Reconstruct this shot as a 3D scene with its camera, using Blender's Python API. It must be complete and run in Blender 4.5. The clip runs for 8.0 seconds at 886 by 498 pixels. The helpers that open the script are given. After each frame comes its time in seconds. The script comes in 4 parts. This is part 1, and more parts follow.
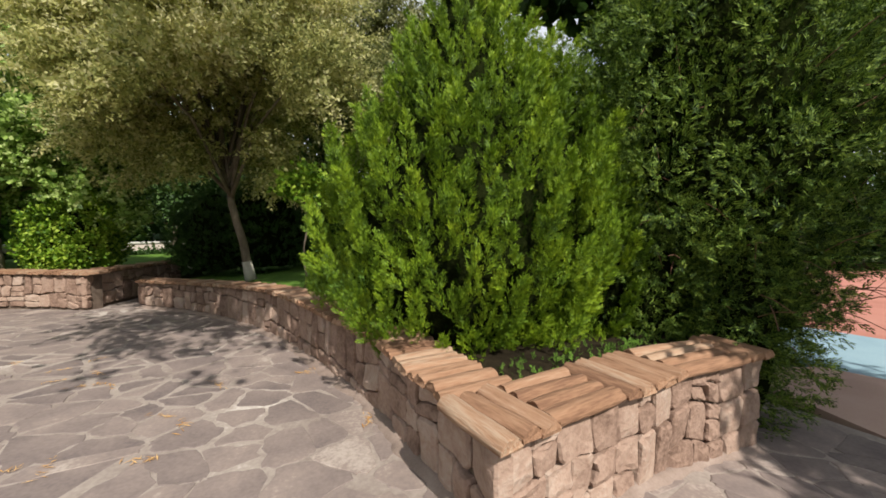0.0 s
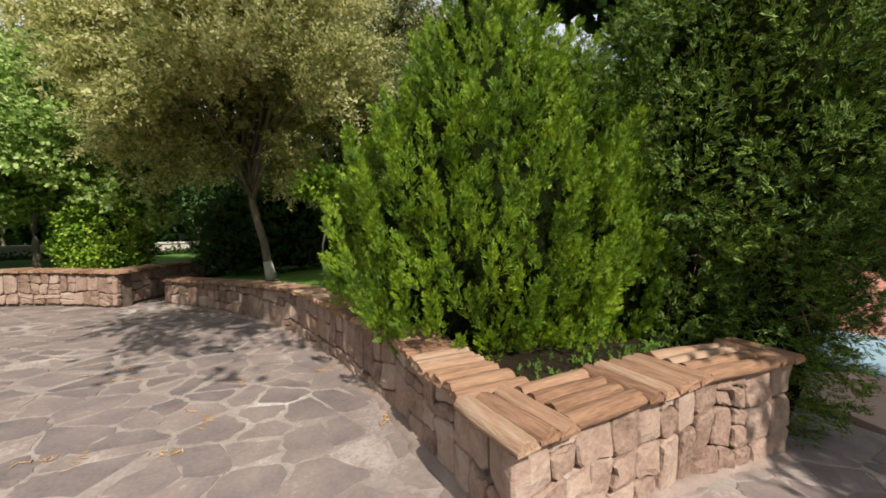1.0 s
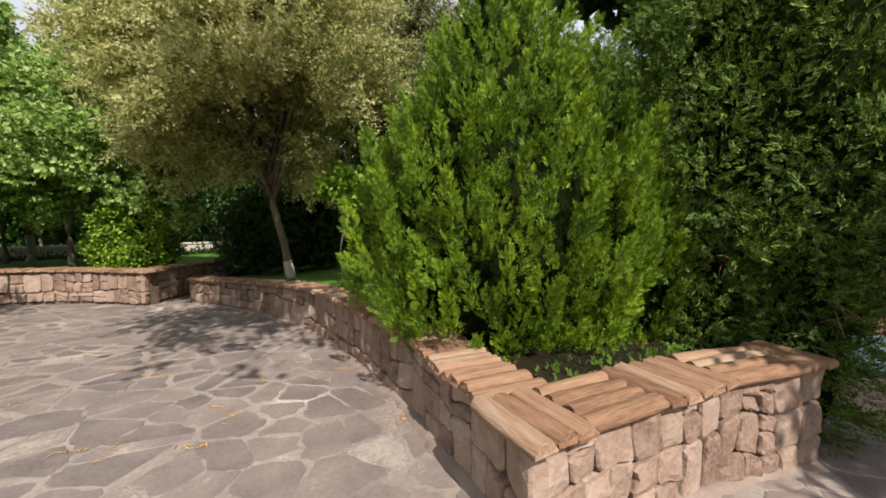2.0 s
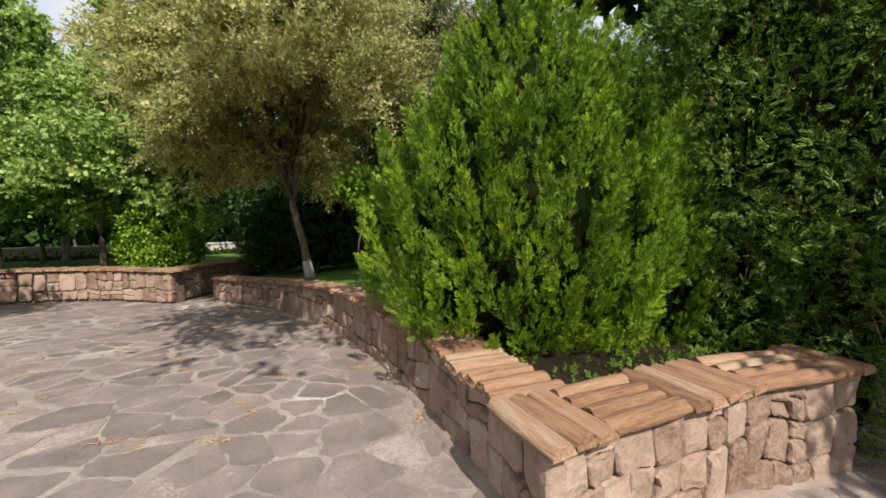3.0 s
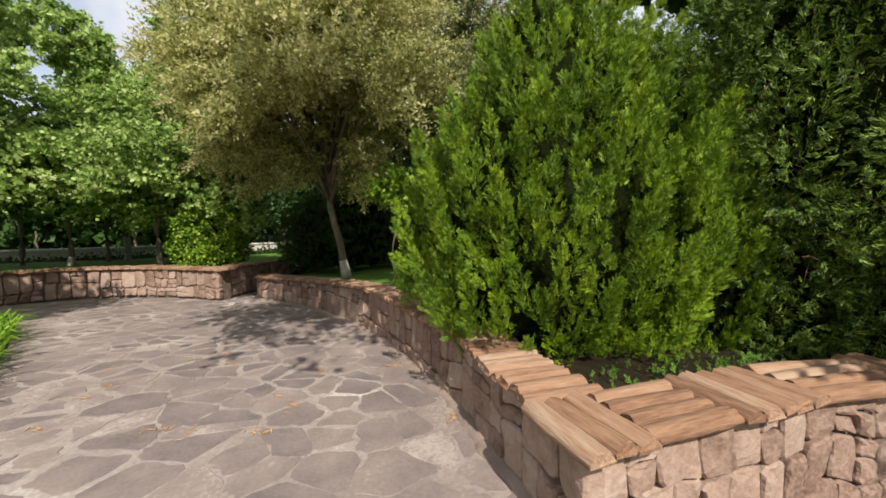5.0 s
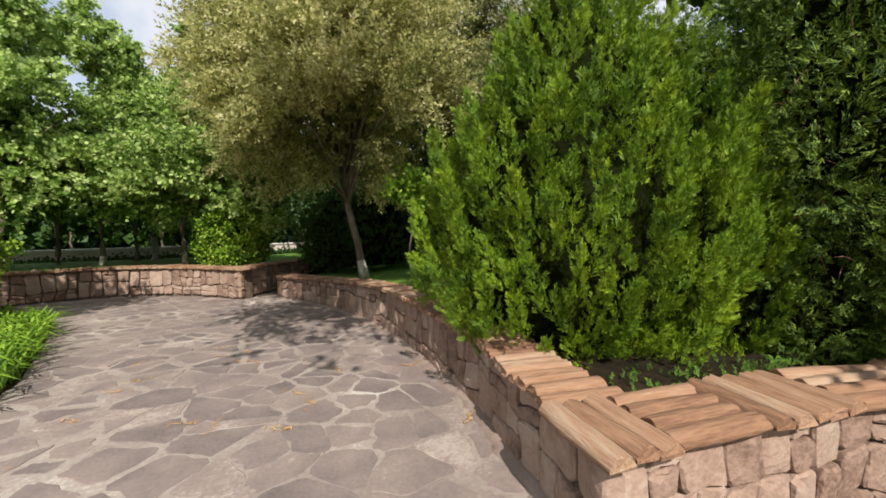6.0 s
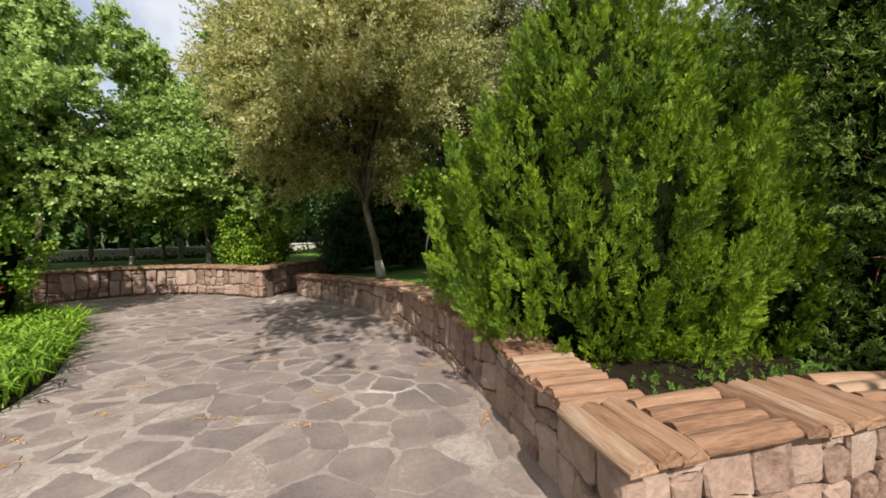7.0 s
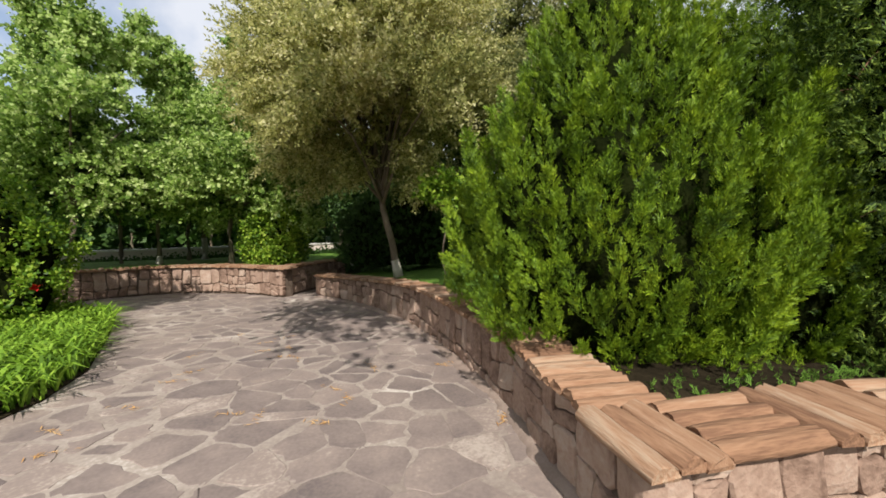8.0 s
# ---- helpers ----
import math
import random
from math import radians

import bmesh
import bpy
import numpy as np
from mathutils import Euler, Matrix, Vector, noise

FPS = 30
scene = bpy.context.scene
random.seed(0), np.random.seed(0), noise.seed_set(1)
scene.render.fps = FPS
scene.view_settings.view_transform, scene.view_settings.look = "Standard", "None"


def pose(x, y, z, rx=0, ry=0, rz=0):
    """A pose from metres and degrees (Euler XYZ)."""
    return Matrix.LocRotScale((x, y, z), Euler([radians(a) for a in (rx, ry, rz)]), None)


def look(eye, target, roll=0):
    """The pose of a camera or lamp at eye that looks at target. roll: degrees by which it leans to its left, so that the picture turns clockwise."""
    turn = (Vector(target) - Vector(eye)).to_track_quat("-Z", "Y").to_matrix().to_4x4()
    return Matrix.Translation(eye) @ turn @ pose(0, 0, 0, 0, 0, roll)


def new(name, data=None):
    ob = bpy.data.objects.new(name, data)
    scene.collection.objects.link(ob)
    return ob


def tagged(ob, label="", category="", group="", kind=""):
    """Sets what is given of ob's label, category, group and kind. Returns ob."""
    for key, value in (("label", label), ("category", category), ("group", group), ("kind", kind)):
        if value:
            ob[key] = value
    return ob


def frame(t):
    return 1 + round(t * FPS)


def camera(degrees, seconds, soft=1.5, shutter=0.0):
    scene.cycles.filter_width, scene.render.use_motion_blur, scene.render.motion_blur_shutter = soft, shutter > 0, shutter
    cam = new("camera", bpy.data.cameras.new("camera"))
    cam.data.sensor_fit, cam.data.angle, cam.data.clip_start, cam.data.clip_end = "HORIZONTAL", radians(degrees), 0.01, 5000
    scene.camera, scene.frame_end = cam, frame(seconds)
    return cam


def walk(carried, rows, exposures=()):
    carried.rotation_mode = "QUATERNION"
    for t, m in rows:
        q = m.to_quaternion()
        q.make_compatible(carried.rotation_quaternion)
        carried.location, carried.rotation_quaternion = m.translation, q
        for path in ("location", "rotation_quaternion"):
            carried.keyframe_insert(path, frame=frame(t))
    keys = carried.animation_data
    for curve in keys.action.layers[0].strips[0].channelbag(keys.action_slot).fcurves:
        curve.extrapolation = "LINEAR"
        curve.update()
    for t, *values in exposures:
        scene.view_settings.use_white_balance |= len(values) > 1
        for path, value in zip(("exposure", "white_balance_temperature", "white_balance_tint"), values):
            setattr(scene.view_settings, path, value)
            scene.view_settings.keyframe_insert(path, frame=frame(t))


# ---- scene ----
# ---------------------------------------------------------------- camera
cam = camera(99.7, 8.0, soft=1.7)
MID = pose(0, 0, 1.5, 87.0, 0, 0)
TIMES = (0.0, 0.5, 1.0, 1.5, 2.0, 2.5, 3.0, 3.5, 4.0, 4.5, 5.0, 5.5, 6.0, 6.5, 7.0, 7.5, 8.0)
walk(cam, [(t, MID @ pose(0, 0, 0, 0, 2.55 * (t - 4.0), 0)) for t in TIMES], exposures=[(0.0, 0.42), (8.0, 0.42)])

# ---------------------------------------------------------------- world and sun
SUN_TO = Vector((0.27, -0.97, 1.0)).normalized()
elev = math.asin(SUN_TO.z)
azim = math.atan2(SUN_TO.x, SUN_TO.y)
world = bpy.data.worlds.new("world")
scene.world = world
world.use_nodes = True
wn, wl = world.node_tree.nodes, world.node_tree.links
wn.clear()
sky = wn.new("ShaderNodeTexSky")
sky.sky_type, sky.sun_disc, sky.sun_elevation, sky.sun_rotation = "NISHITA", False, elev, azim
sky_coord = wn.new("ShaderNodeTexCoord")
cloud = wn.new("ShaderNodeTexNoise")
cloud.inputs["Scale"].default_value, cloud.inputs["Detail"].default_value = 2.6, 7.0
cloud.inputs["Roughness"].default_value = 0.55
cramp = wn.new("ShaderNodeMapRange")
cramp.inputs["From Min"].default_value, cramp.inputs["From Max"].default_value = 0.27, 0.50
cmix = wn.new("ShaderNodeMix")
cmix.data_type = "RGBA"
cmix.inputs["B"].default_value = (4.9, 5.1, 5.6, 1)
wbg, wout = wn.new("ShaderNodeBackground"), wn.new("ShaderNodeOutputWorld")
wbg.inputs["Strength"].default_value = 0.125
wl.new(sky_coord.outputs["Generated"], cloud.inputs["Vector"])
wl.new(cloud.outputs["Fac"], cramp.inputs["Value"])
wl.new(cramp.outputs["Result"], cmix.inputs["Factor"])
wl.new(sky.outputs["Color"], cmix.inputs["A"])
wl.new(cmix.outputs["Result"], wbg.inputs["Color"])
wl.new(wbg.outputs["Background"], wout.inputs["Surface"])
sun = new("sun", bpy.data.lights.new("sun", "SUN"))
sun.data.energy, sun.data.angle, sun.data.color = 5.05, radians(0.55), (1.0, 0.95, 0.87)
sun.matrix_world = look(SUN_TO * 40, (0, 0, 0))


# ---------------------------------------------------------------- materials
def material(name, stops, scale=6.0, rough=0.85, bump=0.3, fine=60.0, stretch=(1, 1, 1), piece=0.0, island=0.0,
             translucent=0.0, fine_amount=0.35, depth=0.01, spec=0.3):
    """Stops: colours of a two-scale noise; piece and island: spread of brightness from one piece or leaf to the next."""
    m = bpy.data.materials.new(name)
    m.use_nodes = True
    n, l = m.node_tree.nodes, m.node_tree.links
    n.clear()
    co, mp = n.new("ShaderNodeTexCoord"), n.new("ShaderNodeMapping")
    mp.inputs["Scale"].default_value = stretch
    l.new(co.outputs["Object"], mp.inputs["Vector"])
    a, b = n.new("ShaderNodeTexNoise"), n.new("ShaderNodeTexNoise")
    for t, s, d in ((a, scale, 4.0), (b, fine, 5.0)):
        t.inputs["Scale"].default_value, t.inputs["Detail"].default_value = s, d
        t.noise_dimensions = "4D"
        l.new(mp.outputs["Vector"], t.inputs["Vector"])
    info = n.new("ShaderNodeObjectInfo")
    seed = n.new("ShaderNodeMath")
    seed.operation = "MULTIPLY"
    seed.inputs[1].default_value = 37.0 if piece else 0.0
    l.new(info.outputs["Random"], seed.inputs[0])
    for t in (a, b):
        l.new(seed.outputs[0], t.inputs["W"])
    mixf = n.new("ShaderNodeMix")
    mixf.inputs["Factor"].default_value = fine_amount
    l.new(a.outputs["Fac"], mixf.inputs["A"])
    l.new(b.outputs["Fac"], mixf.inputs["B"])
    fac = mixf.outputs["Result"]
    for source, spread in ((info.outputs["Random"], piece), (None, island)):
        if spread:
            if source is None:
                source = n.new("ShaderNodeNewGeometry").outputs["Random Per Island"]
            r = n.new("ShaderNodeMath")
            r.operation = "MULTIPLY_ADD"
            r.inputs[1].default_value, r.inputs[2].default_value = spread, -spread / 2
            l.new(source, r.inputs[0])
            add = n.new("ShaderNodeMath")
            add.operation = "ADD"
            l.new(fac, add.inputs[0])
            l.new(r.outputs[0], add.inputs[1])
            fac = add.outputs[0]
    ramp = n.new("ShaderNodeValToRGB")
    while len(ramp.color_ramp.elements) < len(stops):
        ramp.color_ramp.elements.new(0.5)
    for i, c in enumerate(stops):
        e = ramp.color_ramp.elements[i]
        e.position, e.color = 0.28 + 0.44 * i / max(1, len(stops) - 1), (*c, 1)
    l.new(fac, ramp.inputs["Fac"])
    p = n.new("ShaderNodeBsdfPrincipled")
    p.inputs["Roughness"].default_value = rough
    p.inputs["Specular IOR Level"].default_value = spec
    l.new(ramp.outputs["Color"], p.inputs["Base Color"])
    if bump:
        bp = n.new("ShaderNodeBump")
        bp.inputs["Strength"].default_value, bp.inputs["Distance"].default_value = bump, depth
        l.new(mixf.outputs["Result"], bp.inputs["Height"])
        l.new(bp.outputs["Normal"], p.inputs["Normal"])
    out = n.new("ShaderNodeOutputMaterial")
    shader = p.outputs["BSDF"]
    if translucent:
        tr, ms = n.new("ShaderNodeBsdfTranslucent"), n.new("ShaderNodeMixShader")
        l.new(ramp.outputs["Color"], tr.inputs["Color"])
        ms.inputs["Fac"].default_value = translucent
        l.new(shader, ms.inputs[1])
        l.new(tr.outputs["BSDF"], ms.inputs[2])
        shader = ms.outputs["Shader"]
    l.new(shader, out.inputs["Surface"])
    return m


M_MORTAR = material("wall_mortar", [(0.07, 0.05, 0.038), (0.13, 0.095, 0.072), (0.20, 0.15, 0.115)], 9, 0.95, 0.6, 90)
M_STONE = material("pink_tuff", [(0.145, 0.09, 0.066), (0.255, 0.168, 0.126), (0.32, 0.222, 0.170), (0.375, 0.285, 0.228)], 7, 0.93, 0.85, 34, piece=0.32, depth=0.028, fine_amount=0.48)
M_LOG = material("weathered_timber", [(0.15, 0.078, 0.046), (0.245, 0.134, 0.078), (0.295, 0.174, 0.107), (0.35, 0.245, 0.168)], 4, 0.92, 0.7, 12, (0.6, 1.5, 1.0), piece=0.34, depth=0.02, fine_amount=0.40)
M_PAVE = material("grey_flagstone", [(0.122, 0.097, 0.092), (0.163, 0.129, 0.117), (0.20, 0.158, 0.141), (0.242, 0.191, 0.166), (0.36, 0.303, 0.262)], 3.0, 0.85, 0.4, 40, piece=0.24, depth=0.006, fine_amount=0.36)
M_PAVE_FAR = material("far_flagstone", [(0.122, 0.097, 0.092), (0.163, 0.129, 0.117), (0.20, 0.158, 0.141), (0.242, 0.191, 0.166), (0.36, 0.303, 0.262)], 3.0, 0.85, 0.4, 40, island=0.24, depth=0.006, fine_amount=0.36)
M_FILLET = material("pink_mortar", [(0.17, 0.125, 0.10), (0.24, 0.18, 0.148), (0.31, 0.245, 0.205)], 5, 0.95, 0.7, 60, depth=0.01)
M_JOINT = material("pale_joint", [(0.17, 0.135, 0.116), (0.225, 0.182, 0.156), (0.31, 0.262, 0.226), (0.55, 0.50, 0.45)], 1.3, 0.95, 0.5, 30)
M_GRASS = material("lawn_grass", [(0.045, 0.09, 0.010), (0.09, 0.18, 0.020), (0.14, 0.25, 0.035)], 2.5, 0.9, 0.8, 130, depth=0.03)
M_BLADE = material("grass_blade", [(0.08, 0.16, 0.010), (0.17, 0.31, 0.022), (0.28, 0.43, 0.045)], 2.0, 0.6, 0, 40, island=0.5, translucent=0.35)
M_SOIL = material("dark_soil", [(0.010, 0.008, 0.005), (0.022, 0.017, 0.010), (0.045, 0.034, 0.020)], 7, 0.95, 0.8, 60, depth=0.03, spec=0.05)
M_EARTH = material("park_ground", [(0.05, 0.075, 0.02), (0.09, 0.12, 0.03), (0.14, 0.16, 0.05)], 0.4, 0.95, 0.5, 12, depth=0.03)
M_THUJA = material("golden_thuja_foliage", [(0.024, 0.055, 0.004), (0.082, 0.152, 0.007), (0.18, 0.28, 0.011), (0.34, 0.435, 0.02)], 3.0, 0.6, 0, 9, island=0.20, translucent=0.12)
# near-black core colour that stands in for deep shade inside the shrubs
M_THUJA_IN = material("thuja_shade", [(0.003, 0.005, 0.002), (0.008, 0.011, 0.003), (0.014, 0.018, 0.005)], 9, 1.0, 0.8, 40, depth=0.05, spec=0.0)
M_JUNI = material("juniper_foliage", [(0.016, 0.037, 0.005), (0.046, 0.09, 0.010), (0.102, 0.168, 0.020), (0.22, 0.30, 0.045)], 1.6, 0.68, 0, 12, island=0.5, translucent=0.18)
M_PALE = material("pale_olive_foliage", [(0.17, 0.19, 0.056), (0.36, 0.37, 0.12), (0.55, 0.525, 0.21), (0.74, 0.69, 0.40)], 0.7, 0.6, 0, 5, island=0.4, translucent=0.52)
# darker copy of M_PALE, painting the pale foliage's shaded side
M_PALE_SHADED = material("shaded_pale_foliage", [(0.07, 0.09, 0.028), (0.15, 0.17, 0.055), (0.26, 0.27, 0.10), (0.42, 0.41, 0.21)], 0.7, 0.6, 0, 5, island=0.45, translucent=0.4)
M_MAPLE = material("maple_foliage", [(0.085, 0.155, 0.028), (0.21, 0.33, 0.058), (0.36, 0.49, 0.12), (0.54, 0.64, 0.25)], 0.9, 0.5, 0, 8, island=0.5, translucent=0.45)
M_BUSH = material("bush_foliage", [(0.055, 0.12, 0.010), (0.13, 0.25, 0.018), (0.24, 0.38, 0.03), (0.37, 0.49, 0.06)], 1.2, 0.5, 0, 8, island=0.5, translucent=0.4)
# foliage green darkened to paint shade into the gaps between plumes
M_GAP_SHADE = material("gap_shade_foliage", [(0.006, 0.014, 0.002), (0.013, 0.028, 0.003), (0.028, 0.05, 0.005)], 1.5, 0.9, 0, 10, island=0.4, translucent=0.2, spec=0.0)
M_DARK = material("dark_foliage", [(0.018, 0.042, 0.010), (0.04, 0.085, 0.018), (0.07, 0.13, 0.028)], 1.5, 0.6, 0, 10, island=0.4, translucent=0.3)
M_BARK = material("grey_bark", [(0.06, 0.045, 0.032), (0.14, 0.11, 0.08), (0.24, 0.2, 0.15)], 8, 0.95, 0.9, 50, (1, 1, 0.3), depth=0.02)
M_TWIG = material("dry_twig", [(0.12, 0.055, 0.035), (0.20, 0.10, 0.065), (0.27, 0.16, 0.11)], 20, 0.9, 0, 60)
M_LIME = material("limewashed_bark", [(0.26, 0.235, 0.19), (0.40, 0.37, 0.31), (0.52, 0.49, 0.42)], 8, 0.95, 0.6, 50, (1, 1, 0.4), depth=0.012)
M_RED = material("red_sport_paint", [(0.30, 0.12, 0.085), (0.38, 0.16, 0.115), (0.42, 0.20, 0.15)], 1.5, 0.8, 0.2, 60)
M_PINK = material("pink_paving", [(0.36, 0.23, 0.18), (0.44, 0.29, 0.23), (0.50, 0.35, 0.28)], 1.5, 0.85, 0.3, 60)
M_BLUE = material("blue_sport_paint", [(0.18, 0.28, 0.33), (0.23, 0.335, 0.385), (0.28, 0.38, 0.42)], 1.5, 0.75, 0.2, 60)
M_ROOF = material("terracotta_tile", [(0.20, 0.085, 0.05), (0.29, 0.13, 0.08), (0.36, 0.18, 0.11)], 4, 0.85, 0.4, 40)
M_WHITE = material("white_paint", [(0.62, 0.58, 0.53), (0.72, 0.69, 0.64), (0.78, 0.76, 0.72)], 2, 0.7, 0.15, 30)
M_PLASTER = material("rose_plaster", [(0.52, 0.42, 0.37), (0.62, 0.52, 0.47), (0.70, 0.60, 0.55)], 1.5, 0.9, 0.3, 30)
M_PETAL = material("red_petal", [(0.45, 0.01, 0.008), (0.62, 0.02, 0.014), (0.70, 0.05, 0.03)], 12, 0.5, 0, 60, translucent=0.2)
M_LITTER = material("straw_litter", [(0.34, 0.17, 0.05), (0.46, 0.26, 0.09), (0.55, 0.35, 0.15)], 4, 0.9, 0, 60, island=0.5)


# ---------------------------------------------------------------- mesh helpers
def mesh_from(name, verts, faces, mat, smooth=False):
    me = bpy.data.meshes.new(name)
    me.from_pydata([tuple(v) for v in verts], [], faces)
    me.materials.append(mat)
    if smooth:
        me.polygons.foreach_set("use_smooth", [True] * len(me.polygons))
    me.update()
    return me


def part(name, data, parent, label="", m=None):
    ob = new(name, data)
    ob.parent = parent
    if m is not None:
        ob.matrix_basis = m
    return tagged(ob, label)


def bm_mesh(name, bm, mat, smooth=False):
    me = bpy.data.meshes.new(name)
    bmesh.ops.recalc_face_normals(bm, faces=bm.faces)
    bm.to_mesh(me)
    bm.free()
    me.materials.append(mat)
    if smooth:
        me.polygons.foreach_set("use_smooth", [True] * len(me.polygons))
    return me


def scatter_mesh(name, tv, tf, rot, pos, mat, smooth=False):
    """One mesh of many copies of a small triangle template, each turned and scaled by rot and moved to pos."""
    tv, tf = np.asarray(tv, float), np.asarray(tf, int)
    count, nv, nf = len(pos), len(tv), len(tf)
    v = (np.einsum("nij,vj->nvi", rot, tv) + pos[:, None, :]).reshape(-1, 3)
    f = (tf[None] + (np.arange(count) * nv)[:, None, None]).reshape(-1)
    me = bpy.data.meshes.new(name)
    me.vertices.add(len(v))
    me.vertices.foreach_set("co", v.astype(np.float32).ravel())
    me.loops.add(len(f))
    me.loops.foreach_set("vertex_index", f.astype(np.int32))
    me.polygons.add(count * nf)
    me.polygons.foreach_set("loop_start", np.arange(0, len(f), 3, dtype=np.int32))
    me.polygons.foreach_set("use_smooth", np.full(count * nf, smooth))
    me.materials.append(mat)
    me.update(calc_edges=True)
    return me


def frames_along(d, rng, spin=math.pi):
    """Rotations whose z axis is each direction d, spun at random about it."""
    d = d / np.linalg.norm(d, axis=1, keepdims=True)
    ref = np.where(np.abs(d[:, 2:3]) > 0.95, [[1.0, 0, 0]], [[0, 0, 1.0]])
    x = np.cross(ref, d)
    x /= np.linalg.norm(x, axis=1, keepdims=True)
    y = np.cross(d, x)
    a = rng.uniform(-spin, spin, len(d))[:, None]
    x2, y2 = np.cos(a) * x + np.sin(a) * y, np.cos(a) * y - np.sin(a) * x
    return np.stack([x2, y2, d], axis=2)


def lumpy(p, freq, seed=0.0):
    return np.array([noise.noise(Vector((x * freq + seed, y * freq - seed, z * freq))) for x, y, z in p])


def frond_template(rng, branchlets=9, length=1.0, slim=1.0, open_=0.72):
    """A flat fan of scale-leaved twigs, growing along z, folded a little out of its plane."""
    v, f = [], []

    def leaf(base, tip, width, bow):
        width = width * slim
        axis = tip - base
        side = np.cross(axis, (0, 1, 0))
        side = side / (np.linalg.norm(side) + 1e-9) * width
        k = len(v)
        v.extend([base + axis * 0.18 + side, tip + (0, bow, 0), base + axis * 0.3 - side])
        f.append((k, k + 1, k + 2))

    leaf(np.zeros(3), np.array((0, 0, length)), 0.07, 0.03)
    for i in range(branchlets):
        h = length * (0.08 + 0.8 * i / branchlets)
        s = 1 if i % 2 else -1
        reach = length * (0.50 - 0.30 * i / branchlets) * rng.uniform(0.8, 1.25)
        base = np.array((0, rng.uniform(-0.02, 0.02), h))
        tip = base + np.array((s * reach * open_, rng.uniform(-0.2, 0.2) * length, reach * 0.85))
        leaf(base, tip, 0.085, rng.uniform(-0.06, 0.06))
        leaf(base + (tip - base) * 0.45, base + (tip - base) * 0.45 + np.array((s * 0.02, rng.uniform(-0.1, 0.1), reach * 0.62)), 0.07, 0.03)
    return np.array(v), np.array(f)


def leaf_cluster_template(rng, leaves=12, slim=0.42, size=0.34, lobed=False, simple=False):
    """A twig end: leaves of two folded halves set round it, about one unit across."""
    v, f = [], []
    for i in range(leaves):
        c = rng.normal(0, 0.3, 3)
        d = c * 0.9 + rng.normal(0, 0.5, 3) + (0, 0, 0.1)
        d /= np.linalg.norm(d)
        s = np.cross(d, rng.normal(0, 1, 3))
        s /= np.linalg.norm(s)
        up = np.cross(d, s)
        w = size * slim
        k = len(v)
        if simple:
            v.extend([c, c + d * size * 0.5 + s * w + up * 0.04, c + d * size, c + d * size * 0.5 - s * w + up * 0.04])
            f.extend([(k, k + 1, k + 2), (k, k + 2, k + 3)])
            continue
        v.extend([c, c + d * size * 0.35 + s * w + up * 0.05, c + d * size * 0.72 + s * w * (0.95 if lobed else 0.6) + up * 0.03, c + d * size,
                  c + d * size * 0.72 - s * w * (0.95 if lobed else 0.6) + up * 0.03, c + d * size * 0.35 - s * w + up * 0.05])
        f.extend([(k, k + 1, k + 2), (k, k + 2, k + 3), (k, k + 3, k + 4), (k, k + 4, k + 5)])
    return np.array(v), np.array(f)


def tube(bm, points, radii, sides=8):
    rings = []
    for i, (p, r) in enumerate(zip(points, radii)):
        p = Vector(p)
        d = Vector(points[min(i + 1, len(points) - 1)]) - Vector(points[max(i - 1, 0)])
        q = d.to_track_quat("Z", "Y")
        rings.append([bm.verts.new(p + q @ Vector((r * math.cos(a), r * math.sin(a), 0))) for a in (2 * math.pi * k / sides for k in range(sides))])
    for a, b in zip(rings, rings[1:]):
        for k in range(sides):
            bm.faces.new((a[k], a[(k + 1) % sides], b[(k + 1) % sides], b[k]))
    bm.faces.new(rings[-1])
    bm.faces.new(rings[0][::-1])


def spline(points, step=0.05):
    """Evenly spaced points of a smooth curve through the given ones."""
    p = [np.array(q, float) for q in points]
    p = [2 * p[0] - p[1]] + p + [2 * p[-1] - p[-2]]
    out = []
    for i in range(1, len(p) - 2):
        for t in np.linspace(0, 1, 24, endpoint=False):
            a, b, c, d = p[i - 1], p[i], p[i + 1], p[i + 2]
            out.append(0.5 * (2 * b + (c - a) * t + (2 * a - 5 * b + 4 * c - d) * t * t + (3 * b - a - 3 * c + d) * t ** 3))
    out.append(p[-2])
    out = np.array(out)
    s = np.concatenate([[0], np.cumsum(np.linalg.norm(np.diff(out, axis=0), axis=1))])
    u = np.linspace(0, s[-1], max(2, int(s[-1] / step) + 1))
    return np.stack([np.interp(u, s, out[:, k]) for k in range(out.shape[1])], axis=1), u


def ground_z(x, y):
    """The paved court falls gently away for drainage, and more steeply past the short wall."""
    return -0.022 * (np.clip(y, -4, 9) - 2.2) - 0.075 * np.clip(np.asarray(x, float) - 0.6, 0, 2.5)


def inside(poly, x, y):
    hit = False
    for (x0, y0), (x1, y1) in zip(poly, poly[1:] + poly[:1]):
        if (y0 > y) != (y1 > y) and x < (x1 - x0) * (y - y0) / (y1 - y0) + x0:
            hit = not hit
    return hit


# ---------------------------------------------------------------- plan of the walls (outer edge of the coping)
CORNER = (0.49, 1.44)
WALL_CURVED = [CORNER, (0.32, 2.04), (0.18, 2.40), (0.02, 2.89), (-0.19, 3.38), (-0.51, 3.98), (-1.0, 4.88), (-1.63, 5.86), (-2.42, 6.80), (-3.3, 7.60), (-4.1, 8.13), (-4.8, 8.5)]
WALL_SHORT = [CORNER, (1.30, 1.78), (2.05, 2.05), (2.96, 2.295)]
WALL_FAR = [(-10.7, 5.4), (-10.2, 6.5), (-9.65, 7.55), (-8.95, 8.25), (-8.1, 8.55), (-6.95, 8.58), (-5.45, 8.2)]
